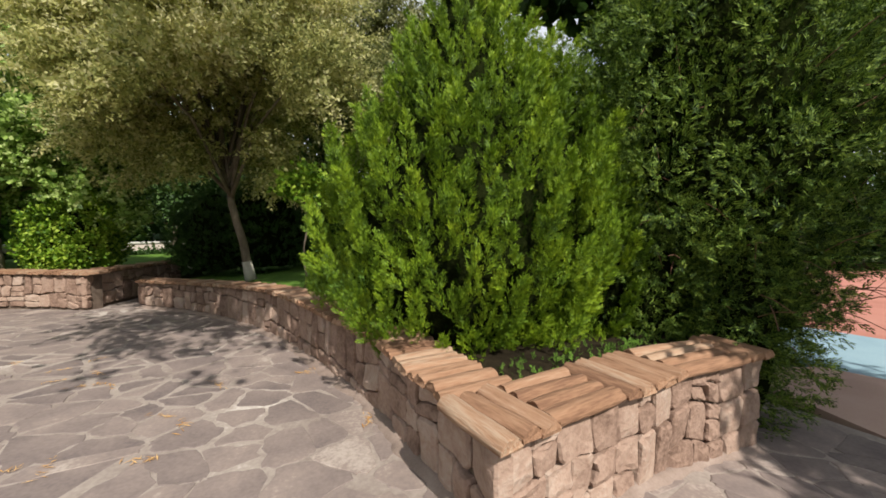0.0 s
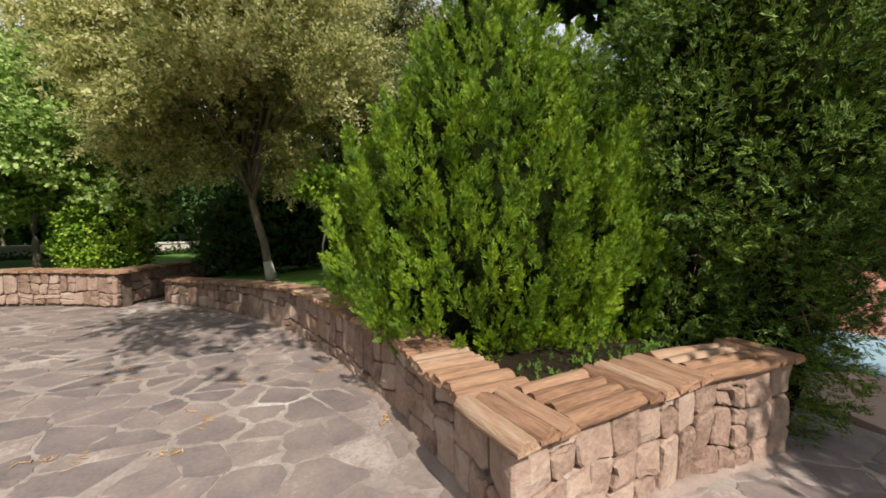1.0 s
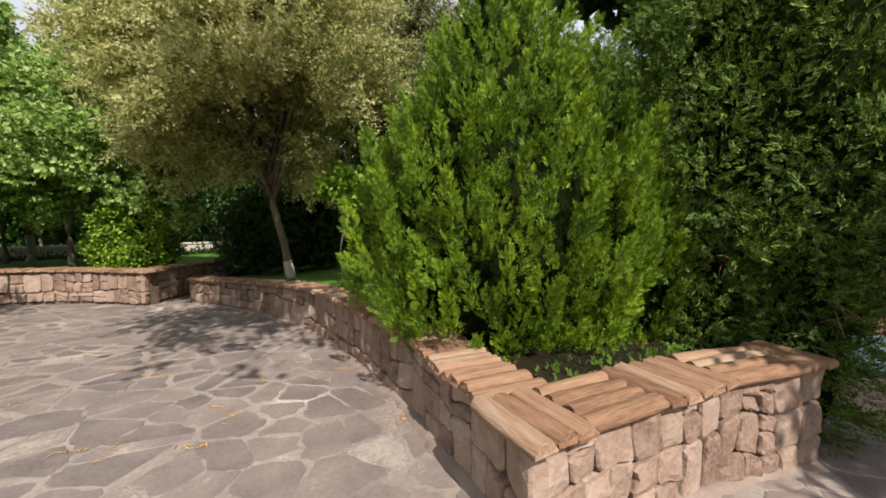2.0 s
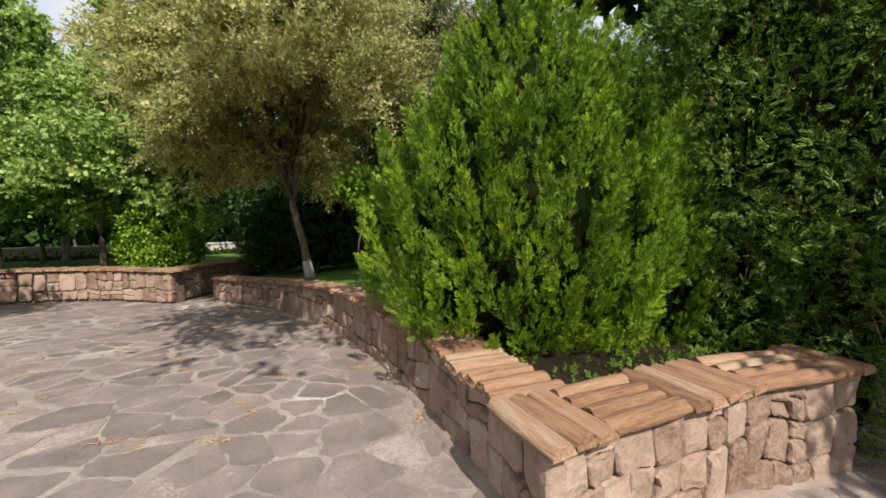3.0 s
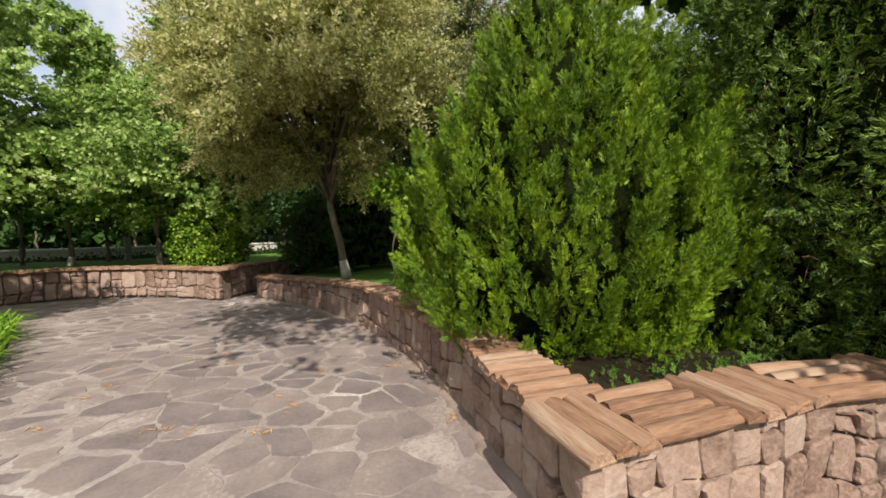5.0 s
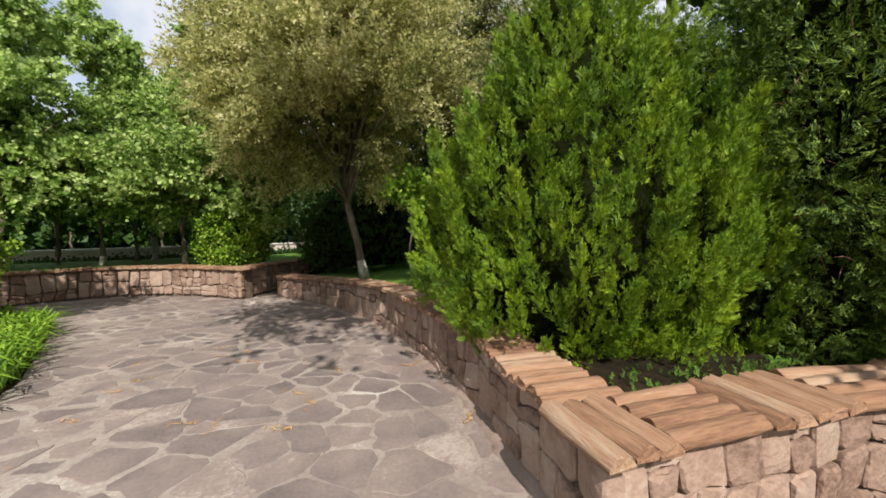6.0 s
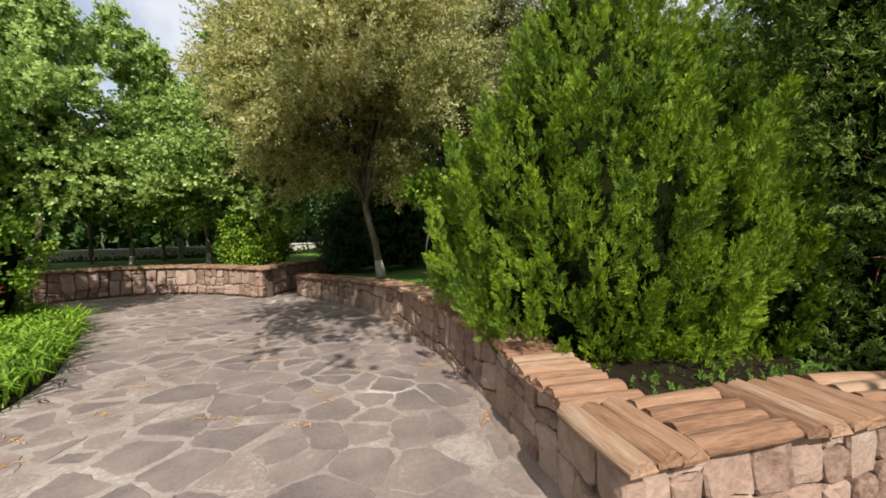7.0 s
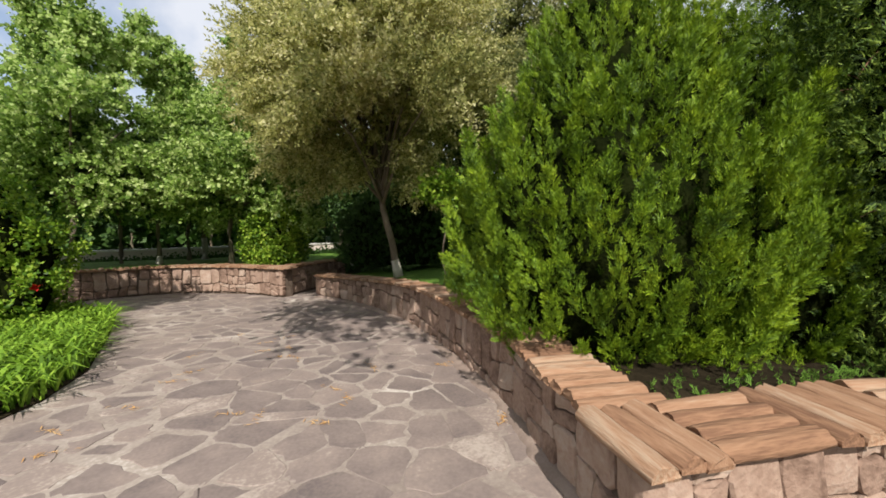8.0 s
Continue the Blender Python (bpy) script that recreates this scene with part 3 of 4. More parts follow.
# ---------------------------------------------------------------- plants
def shrub(name, label, centre, base, profile, plumes, fronds, frond_len, mat, core_mat, seed, rough=0.22, template=None, lift=0.9,
          core_scale=0.80, category="shrub", plume=(0.13, 0.24), scatter=0.3, splay=0.55, outer=0.62, depth=(0.88, 1.04), inner=0, into=None, offset=(0.0, 0.0), flame=False):
    """A dense shrub: dark inner mass, and plumes of fronds standing proud of a lumpy surface. profile: (height, radius) pairs above base."""
    rng = np.random.default_rng(seed)
    hs, rs = np.array(profile).T
    if into is None:
        thing = tagged(new(name), label, category)
        thing.location = (*centre, base)
    else:
        thing = into
    shift = Matrix.Translation((*offset, 0.0))

    def surface(a, h):
        r = np.interp(h, hs, rs)
        p = np.stack([r * np.cos(a), r * np.sin(a), h], axis=1)
        k = 1 + rough * lumpy(p, 1.3, seed) + 0.7 * rough * lumpy(p, 3.1, seed + 5)
        return np.stack([p[:, 0] * k, p[:, 1] * k, h], axis=1)

    # inner mass: a solid core coloured near-black for the shade between plumes
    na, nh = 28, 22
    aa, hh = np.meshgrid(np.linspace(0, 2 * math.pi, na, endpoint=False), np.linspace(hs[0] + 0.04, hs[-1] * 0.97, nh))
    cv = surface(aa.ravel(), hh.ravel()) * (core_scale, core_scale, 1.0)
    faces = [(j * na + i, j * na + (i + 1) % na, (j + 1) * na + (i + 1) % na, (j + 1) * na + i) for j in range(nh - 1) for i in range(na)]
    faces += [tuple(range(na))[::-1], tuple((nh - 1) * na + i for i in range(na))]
    part("inner_crown", mesh_from("inner_crown", cv, faces, core_mat, True), thing, "near-black solid core, the crown's inner shade put into its colour", shift)
    # plumes
    weight = np.interp(np.linspace(hs[0], hs[-1], 400), hs, rs) + 0.08
    many = plumes * 5
    h = np.interp(rng.random(many), np.cumsum(weight) / weight.sum(), np.linspace(hs[0], hs[-1], 400))
    a = rng.uniform(0, 2 * math.pi, many)
    spots, chosen = surface(a, h), []
    apart = np.full(many, 9.9)
    for _ in range(plumes):
        k = int(np.argmax(apart * rng.uniform(0.6, 1.0, many))) if chosen else 0
        chosen.append(k)
        apart = np.minimum(apart, np.linalg.norm((spots - spots[k]) * (1, 1, 0.6), axis=1))
    a, h = a[chosen], h[chosen]
    c = surface(a, h) * np.stack([rng.uniform(*depth, plumes)] * 2 + [np.ones(plumes)], axis=1)
    slope = np.interp(h + 0.1, hs, rs) - np.interp(h - 0.1, hs, rs)
    outward = np.stack([np.cos(a), np.sin(a), -slope * 2.5], axis=1)
    outward /= np.linalg.norm(outward, axis=1, keepdims=True)
    axis = outward * outer + (0, 0, lift) + rng.normal(0, 0.22, (plumes, 3))
    axis /= np.linalg.norm(axis, axis=1, keepdims=True)
    size = rng.uniform(0.6, 1.35, plumes)
    n = plumes * fronds
    ax = np.repeat(axis, fronds, axis=0)
    along = rng.uniform(-1, 1, n) * plume[1]
    width = plume[0] * np.sqrt(np.clip(1 - (along / plume[1]) ** 2 * 0.85, 0.05, 1))
    if flame:
        # flame-shaped tufts: broad low down, running out to a point
        rise = (along / plume[1] + 1) / 2
        width = plume[0] * np.clip(1.25 * (1 - rise) ** 0.75 * np.minimum(1, 0.45 + rise * 2.2), 0.03, 1.2)
    side = rng.normal(0, 1, (n, 3))
    side -= (side * ax).sum(1, keepdims=True) * ax
    side /= np.linalg.norm(side, axis=1, keepdims=True)
    k = np.repeat(size, fronds)
    pos = np.repeat(c, fronds, axis=0) + (ax * along[:, None] + side * (width * rng.uniform(0.3, 1, n))[:, None]) * k[:, None]
    way = ax * 0.9 + side * splay + rng.normal(0, scatter, (n, 3))
    rot = frames_along(way, rng) * (frond_len * rng.uniform(0.65, 1.3, n) * k ** 0.4)[:, None, None]
    tv, tf = template or frond_template(np.random.default_rng(seed))
    part("foliage", scatter_mesh("foliage", tv, tf, rot, pos, mat), thing, m=shift)
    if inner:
        # sprays deep between the plumes, their green darkened to paint the shade there
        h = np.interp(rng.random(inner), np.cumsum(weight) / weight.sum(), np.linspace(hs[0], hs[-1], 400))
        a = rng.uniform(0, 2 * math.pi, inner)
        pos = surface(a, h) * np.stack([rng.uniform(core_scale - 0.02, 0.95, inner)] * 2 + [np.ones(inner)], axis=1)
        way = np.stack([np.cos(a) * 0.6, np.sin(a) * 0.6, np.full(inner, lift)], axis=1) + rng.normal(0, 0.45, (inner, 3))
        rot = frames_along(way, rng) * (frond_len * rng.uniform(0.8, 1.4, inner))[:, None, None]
        part("inner_foliage", scatter_mesh("inner_foliage", tv, tf, rot, pos, M_GAP_SHADE), thing, "inner sprays with the crown's gap shade put into their green", shift)
    return thing


def tree(name, label, base, lean, trunk_h, trunk_r, crown, crown_r, clusters, size, mat, seed, lime=0.0, template=None, limbs=9, hollow=0.45, droop=0.0,
         trunk_label="", gaps=0.15, category="tree", spires=0, bough=0.24, flat=0.6, hang=False):
    """A tree: tapered trunk, limbs reaching into the crown, and leaf clusters gathered on boughs with gaps between."""
    rng = np.random.default_rng(seed)
    base, crown, crown_r = np.array(base, float), np.array(crown, float), np.array(crown_r, float)
    thing = tagged(new(name), label, category, {"maple_tree": "maples round the court", "park_tree": "park trees on the lawn", "pale_tree": "pale olive trees"}.get(name, ""))
    thing.location = base
    top = np.array((lean[0], lean[1], trunk_h))
    bm = bmesh.new()
    k = 7
    pts = [top * (i / (k - 1)) + np.array((0.03 * math.sin(i * 1.7 + seed), 0.03 * math.cos(i * 1.3), 0)) * min(1, i) for i in range(k)]
    rad = [trunk_r * (1.35 if i == 0 else 1.0 - 0.30 * i / (k - 1)) for i in range(k)]
    tube(bm, pts, rad, 10)
    part("trunk", bm_mesh("trunk", bm, M_LIME if lime >= 1 else M_BARK, True), thing, trunk_label)
    if 0 < lime < 1:
        bm = bmesh.new()
        sub = [q * 1.0 for q in pts if q[2] <= lime * trunk_h + 0.01]
        tube(bm, sub, [r + 0.006 for r in rad[:len(sub)]], 10)
        part("limewash_band", bm_mesh("limewash_band", bm, M_LIME, True), thing, "white limewash on the lower trunk")
    cc = crown - base
    # boughs: centres of foliage masses spread through the crown
    boughs = max(limbs * 6, 30)
    d = rng.normal(0, 1, (boughs, 3))
    d /= np.linalg.norm(d, axis=1, keepdims=True)
    rr = rng.uniform(hollow, 1.0, boughs) ** 0.6
    bc = cc + d * rr[:, None] * crown_r
    bc[:, 2] -= droop * np.linalg.norm((bc - cc)[:, :2], axis=1)
    if spires:
        sx = rng.uniform(-0.75, 0.75, (spires, 2)) * crown_r[:2]
        extra = []
        for x, y in sx:
            z0 = crown_r[2] * math.sqrt(max(0.05, 1 - (x / crown_r[0]) ** 2 - (y / crown_r[1]) ** 2 * 0.8))
            extra += [cc + (x + rng.normal(0, .05), y, z0 + q) for q in np.linspace(0.1, rng.uniform(1.0, 1.9), 4)]
        bc = np.concatenate([bc, np.array(extra)])
    for i in range(limbs):
        e = bc[i]
        bm = bmesh.new()
        s = top * rng.uniform(0.72, 1.0)
        mid = s * 0.5 + e * 0.5 + np.array((0, 0, 0.12 * np.linalg.norm(e - s)))
        tube(bm, [s, s * 0.6 + mid * 0.4, mid, mid * 0.4 + e * 0.6, e], [trunk_r * f for f in (0.55, 0.42, 0.30, 0.2, 0.08)], 6)
        part("limb", bm_mesh("limb", bm, M_BARK, True), thing)
    nb = len(bc)
    pick = rng.integers(0, nb, clusters)
    spread = np.full(nb, bough * crown_r.mean())
    if spires:
        spread[-4 * spires:] = 0.14
    reach = bc - cc
    reach = reach / (np.linalg.norm(reach, axis=1, keepdims=True) + 1e-6) + (0, 0, -0.25)
    ball = rng.normal(0, 1, (clusters, 3))
    ball *= (rng.random(clusters) ** 0.4 / np.linalg.norm(ball, axis=1))[:, None]
    pos = bc[pick] + ball * spread[pick][:, None] * (1.75, 1.75, flat) + reach[pick] * (rng.uniform(-1.6, 1.6, clusters) * spread[pick])[:, None]
    keep = lumpy(pos, 1.1, seed) > -1 + gaps * 2.2 - 0.55
    pos = pos[keep]
    way = rng.normal(0, 1, pos.shape) + (0, 0, 0.5)
    if hang:
        way = rng.normal(0, 0.55, pos.shape) + reach[pick[keep]] * (1.0, 1.0, 0.7) + (0, 0, 0.1)
    rot = frames_along(way, rng) * (size * np.clip(np.exp(rng.normal(0, 0.3, len(pos))), 0.5, 1.45))[:, None, None]
    tv, tf = template or leaf_cluster_template(np.random.default_rng(seed))
    part("crown", scatter_mesh("crown", tv, tf, rot, pos, mat), thing)
    return thing


def toward(azimuth, distance):
    a = radians(azimuth)
    return (distance * math.sin(a), distance * math.cos(a))


SLIM = leaf_cluster_template(np.random.default_rng(51), 16, 0.22, 0.30, simple=True)
BROAD = leaf_cluster_template(np.random.default_rng(52), 12, 0.42, 0.36, simple=True)
LOBED = leaf_cluster_template(np.random.default_rng(53), 9, 0.55, 0.42, True)
SMALL = leaf_cluster_template(np.random.default_rng(54), 10, 0.42, 0.36, simple=True)
SPRAY = frond_template(np.random.default_rng(55), 5)

def twig_template(rng, pairs, slim, size, blade=False):
    """A leafy twig along z, one unit long, its leaves set alternately and pointing forwards."""
    v, f = [], []
    for i in range(pairs * 2):
        t = (i + 0.5) / (pairs * 2)
        a = i * 2.4 + rng.uniform(-0.5, 0.5)
        side = np.array((math.cos(a), math.sin(a), 0))
        c = np.array((0.04 * math.sin(5 * t), 0.04 * math.cos(4 * t), t))
        d = side * 0.8 + (0, 0, 0.7) + rng.normal(0, 0.15, 3)
        d /= np.linalg.norm(d)
        s = np.cross(d, side * 0.3 + (0, 0, 1.0) + rng.normal(0, 0.4, 3))
        s /= np.linalg.norm(s)
        z = size * (1.1 - 0.4 * t)
        k = len(v)
        if blade:
            v.extend([c + d * z * 0.25 + s * z * slim, c + d * z, c + d * z * 0.35 - s * z * slim])
            f.append((k, k + 1, k + 2))
            continue
        v.extend([c, c + d * z * 0.5 + s * z * slim, c + d * z, c + d * z * 0.5 - s * z * slim])
        f.extend([(k, k + 1, k + 2), (k, k + 2, k + 3)])
    return np.array(v), np.array(f)


TWIG = twig_template(np.random.default_rng(56), 9, 0.26, 0.28, True)
LEAFTWIG = twig_template(np.random.default_rng(57), 6, 0.42, 0.30)

# golden thuja in the planter
FAN = frond_template(np.random.default_rng(58), 5, slim=0.58, open_=0.5)
THUJA_STEMS = (
    ((-0.14, -0.10), 330, 2200, [(0.0, 0.94), (0.3, 1.19), (0.75, 1.37), (1.1, 1.36), (1.6, 1.18), (2.1, 0.91), (2.6, 0.64), (3.1, 0.42), (3.5, 0.22), (3.9, 0.03)]),
    ((0.60, -0.04), 160, 1000, [(0.0, 0.66), (0.5, 0.88), (1.0, 0.98), (1.5, 0.97), (1.9, 0.86), (2.3, 0.66), (2.6, 0.44), (2.95, 0.05)]),
    ((1.12, -0.20), 92, 600, [(0.0, 0.54), (0.3, 0.64), (0.7, 0.67), (1.0, 0.58), (1.3, 0.36), (1.5, 0.05)]))
thuja = None
for stem, (off, plumes, deep, outline) in enumerate(THUJA_STEMS):
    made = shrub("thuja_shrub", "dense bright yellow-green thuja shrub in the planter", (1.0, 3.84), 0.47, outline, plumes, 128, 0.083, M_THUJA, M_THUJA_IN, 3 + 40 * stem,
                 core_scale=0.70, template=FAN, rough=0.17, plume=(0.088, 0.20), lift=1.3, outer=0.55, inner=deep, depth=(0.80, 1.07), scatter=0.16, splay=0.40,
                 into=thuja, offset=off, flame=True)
    thuja = thuja or made
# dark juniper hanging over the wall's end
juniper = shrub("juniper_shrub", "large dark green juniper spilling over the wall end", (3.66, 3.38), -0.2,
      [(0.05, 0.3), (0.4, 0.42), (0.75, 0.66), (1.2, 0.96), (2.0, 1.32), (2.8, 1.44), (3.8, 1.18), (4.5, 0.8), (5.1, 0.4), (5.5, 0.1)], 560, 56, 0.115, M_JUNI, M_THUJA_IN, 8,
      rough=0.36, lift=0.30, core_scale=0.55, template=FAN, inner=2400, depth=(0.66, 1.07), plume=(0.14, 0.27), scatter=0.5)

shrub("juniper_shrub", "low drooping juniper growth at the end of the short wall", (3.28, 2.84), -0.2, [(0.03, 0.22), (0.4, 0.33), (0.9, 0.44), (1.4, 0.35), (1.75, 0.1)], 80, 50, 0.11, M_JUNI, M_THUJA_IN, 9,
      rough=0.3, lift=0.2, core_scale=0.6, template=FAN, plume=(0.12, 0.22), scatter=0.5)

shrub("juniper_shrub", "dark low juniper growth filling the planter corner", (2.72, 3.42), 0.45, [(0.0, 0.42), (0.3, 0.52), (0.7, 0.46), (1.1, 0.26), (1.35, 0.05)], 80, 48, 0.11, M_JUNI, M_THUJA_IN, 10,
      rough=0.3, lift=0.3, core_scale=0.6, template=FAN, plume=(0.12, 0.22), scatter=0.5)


def bare_twigs(thing, count, seed):
    """Thin dry twigs showing among the juniper sprays."""
    rng = np.random.default_rng(seed)
    for k in range(count):
        a, h = rng.uniform(2.6, 5.6), rng.uniform(0.7, 3.2)
        r = 1.08 * rng.uniform(0.8, 1.0)
        p = np.array((r * math.cos(a), r * math.sin(a), h))
        d = np.array((math.cos(a), math.sin(a), rng.uniform(-0.3, 0.5))) + rng.normal(0, 0.4, 3)
        bm = bmesh.new()
        tube(bm, [p, p + d * 0.14 + (0, 0, 0.02), p + d * rng.uniform(0.22, 0.34)], [0.005, 0.004, 0.002], 4)
        part("dry_twig", bm_mesh("dry_twig", bm, M_TWIG), thing, "dry reddish-brown twig")


bare_twigs(juniper, 60, 19)

# pale tree with a leaning whitewashed trunk
tree("pale_tree", "tall pale olive-green tree with a leaning whitewashed trunk", (-2.50, 8.15, 0.44), (-0.42, -0.15), 2.3, 0.085, (-2.85, 7.5, 4.8), (2.65, 2.1, 2.5), 12500, 0.34, M_PALE, 61,
     lime=0.3, template=TWIG, hang=True, limbs=24, droop=0.05, bough=0.115, hollow=0.04, flat=0.8)
tree("pale_tree", "tall olive-green tree standing behind the thuja, shade put into its leaf colour", (0.4, 10.2, 0.46), (0.2, 0.0), 3.2, 0.11, (-0.3, 9.6, 5.6), (2.5, 2.2, 3.0), 4600, 0.38, M_PALE_SHADED, 62, template=TWIG, limbs=12, bough=0.16, hollow=0.1, hang=True)
# dark conifer bushes behind the trunk
for (x, y), r, h, s in (((-4.15, 10.7), 0.85, 2.0, 71), ((-3.0, 10.9), 1.15, 2.4, 72)):
    shrub("conifer_bush", "dark shaded conifer bush on the lawn", (x, y), 0.42, [(0.05, r * 0.8), (h * 0.3, r), (h * 0.7, r * 0.8), (h, 0.1)], 150, 16, 0.16, M_DARK, M_THUJA_IN, s, category="bush", template=SPRAY)
# maples along the far wall
tree("maple_tree", "leafy light green maple behind the far wall", (-8.6, 10.3, 0.42), (0.05, 0.0), 2.1, 0.085, (-7.8, 10.2, 3.6), (2.3, 1.7, 1.6), 7600, 0.33, M_MAPLE, 81, template=LEAFTWIG, hang=True, droop=0.1, spires=2, gaps=0.55)
tree("maple_tree", "leafy light green maple beside the planting bed", (-11.4, 8.0, 0.44), (0.1, 0.0), 2.2, 0.09, (-11.3, 8.0, 4.0), (2.4, 2.0, 1.65), 7000, 0.34, M_MAPLE, 82, lime=0.45, template=LEAFTWIG, hang=True, spires=12, gaps=0.6)
tree("maple_tree", "tall light green maple on the far lawn", (-12.2, 13.2, 0.40), (0.1, 0.0), 2.6, 0.11, (-12.2, 13.2, 4.0), (2.6, 2.3, 1.5), 5200, 0.43, M_MAPLE, 83, lime=0.4, template=LEAFTWIG, hang=True, spires=6)
tree("maple_tree", "tall dark broad-leaved tree behind the shrubs", (1.7, 7.2, 0.4), (0.0, -0.4), 4.4, 0.13, (2.65, 5.3, 5.62), (1.0, 0.9, 0.6), 900, 0.34, M_DARK, 85, template=LOBED)
tree("maple_tree", "leafy green tree beyond the juniper", (8.2, 6.0, -0.05), (0.0, 0.0), 2.8, 0.12, (7.9, 5.8, 5.6), (2.5, 2.3, 2.3), 4200, 0.34, M_JUNI, 86, template=BROAD)
tree("maple_tree", "leafy green tree beyond the juniper", (6.9, 8.6, 0.2), (0.0, 0.0), 2.2, 0.12, (7.0, 8.4, 4.0), (1.6, 1.6, 1.9), 3400, 0.34, M_JUNI, 87, template=BROAD)
tree("maple_tree", "leafy tree shading the paved path", (6.4, -2.6, -0.3), (-0.1, 0.0), 3.0, 0.12, (5.95, -2.1, 4.6), (1.6, 1.8, 1.4), 1700, 0.34, M_MAPLE, 88, template=BROAD)
for (x, y), z, r, sd in (((-1.2, 13.4), 3.6, (2.2, 1.8, 2.4), 89), ((-5.2, 17.0), 4.0, (2.6, 1.8, 2.4), 90), ((-9.5, 20.0), 3.9, (2.8, 1.8, 2.0), 96), ((2.6, 13.5), 3.8, (2.4, 2.0, 2.6), 93)):
    tree("park_tree", "dark leafy park tree on the lawn behind", (x, y, lawn_z(x, y) - 0.05), (0.0, 0.0), 2.0, 0.12, (x, y, z), r, 1900, 0.42, M_DARK, sd, template=BROAD, limbs=5)
tree("sapling", "thin sapling with bright yellow-green leaves beside the thuja", (-1.19, 6.7, 0.44), (0.05, -0.2), 1.6, 0.018, (-1.14, 6.4, 2.21), (0.32, 0.28, 0.20), 150, 0.19, M_BUSH, 95, template=BROAD, limbs=3)
# added tree, crown out of view, placed to throw dapples beside the curved wall
tree("unseen_shade_tree", "unseen airy tree added behind the thuja, arching over to dapple the court", (1.5, 6.0, 0.44), (0.0, -0.5), 7.2, 0.09, (-0.75, 0.95, 6.5), (2.1, 2.0, 0.8), 820, 0.34, M_MAPLE, 97, template=BROAD, limbs=5, gaps=0.68)
tree("bed_tree", "airy young tree in the planting bed", (-8.6, 2.2, 0.0), (0.1, 0.0), 3.0, 0.07, (-8.0, 2.5, 4.7), (1.4, 1.3, 1.1), 560, 0.34, M_MAPLE, 99, template=BROAD, limbs=7, gaps=0.58)
tree("broadleaf_tree", "small mid-green broad-leaved tree beside the juniper", (4.1, 5.4, 0.42), (0.0, -0.1), 2.2, 0.06, (4.25, 5.0, 3.9), (0.72, 0.7, 1.45), 1900, 0.3, M_BUSH, 98, template=LEAFTWIG, hang=True, limbs=8)
# round bush behind the far wall, and the flowering bush in the bed
shrub("round_bush", "round bright green leafy bush behind the far wall", (-6.62, 9.7), 0.44, [(0.04, 0.5), (0.4, 0.68), (0.85, 0.7), (1.25, 0.55), (1.6, 0.3), (1.8, 0.1)], 95, 20, 0.19, M_BUSH, M_THUJA_IN, 91, template=SMALL, category="bush", plume=(0.11, 0.17), rough=0.3)
flower_bush = shrub("flowering_bush", "yellow-green leafy bush with a red flower", (-8.3, 4.45), 0.0, [(0.04, 0.8), (0.6, 1.05), (1.2, 1.05), (1.8, 0.75), (2.3, 0.35), (2.5, 0.1)], 95, 18, 0.18, M_BUSH, M_THUJA_IN, 92,
      rough=0.4, template=SMALL, category="bush", plume=(0.13, 0.20))


def far_wood(name, label, spots, mat, seed, height):
    """A distant belt of trees, too far to tell apart: leaf clumps massed along a line."""
    rng = np.random.default_rng(seed)
    pos = []
    for (x, y) in spots:
        hgt = height * rng.uniform(0.7, 1.15)
        q = rng.normal(0, 1, (110, 3)) * (1.5, 1.5, 0.27 * hgt) + (x, y, 0.48 * hgt)
        pos.append(q[(q[:, 2] > 0.1)])
    pos = np.concatenate(pos)
    rot = frames_along(rng.normal(0, 1, pos.shape), rng) * rng.uniform(0.9, 1.9, len(pos))[:, None, None]
    tagged(new(name, scatter_mesh(name, *SMALL, rot, pos, mat)), label, "trees", kind="stuff")


far_wood("far_woods", "distant belt of dark green park trees", [toward(a, 31 + 2 * math.sin(a * 0.7)) for a in range(-84, 78, 4)], M_DARK, 131, 5.2)
far_wood("far_woods", "distant belt of green park trees", [toward(a, 37 + 3 * math.sin(a * 1.3)) for a in range(-180, 180, 5)], M_MAPLE, 132, 5.6)

# young trees with limewashed trunks across the far lawn
for az, dist, sd in ((-55, 15.5, 1), (-51, 17, 2), (-47.5, 15.5, 3), (-44.5, 17.5, 4), (-42, 26, 5), (-38, 16.5, 6), (-59, 17, 7), (-50, 27, 8), (-34, 27, 9)):
    x, y = toward(az, dist)
    tree("park_tree", "dark shady park tree" + (" with a limewashed trunk foot" if sd in (3, 5, 6) else " on the far lawn"), (x, y, lawn_z(x, y) - 0.05), (0.05, 0), 2.0, 0.075, (x, y, 3.4), (1.3, 1.3, 1.0), 600, 0.5, M_DARK, 140 + sd, lime=0.3 if sd in (3, 5, 6) else 0.0, template=SMALL, limbs=4)


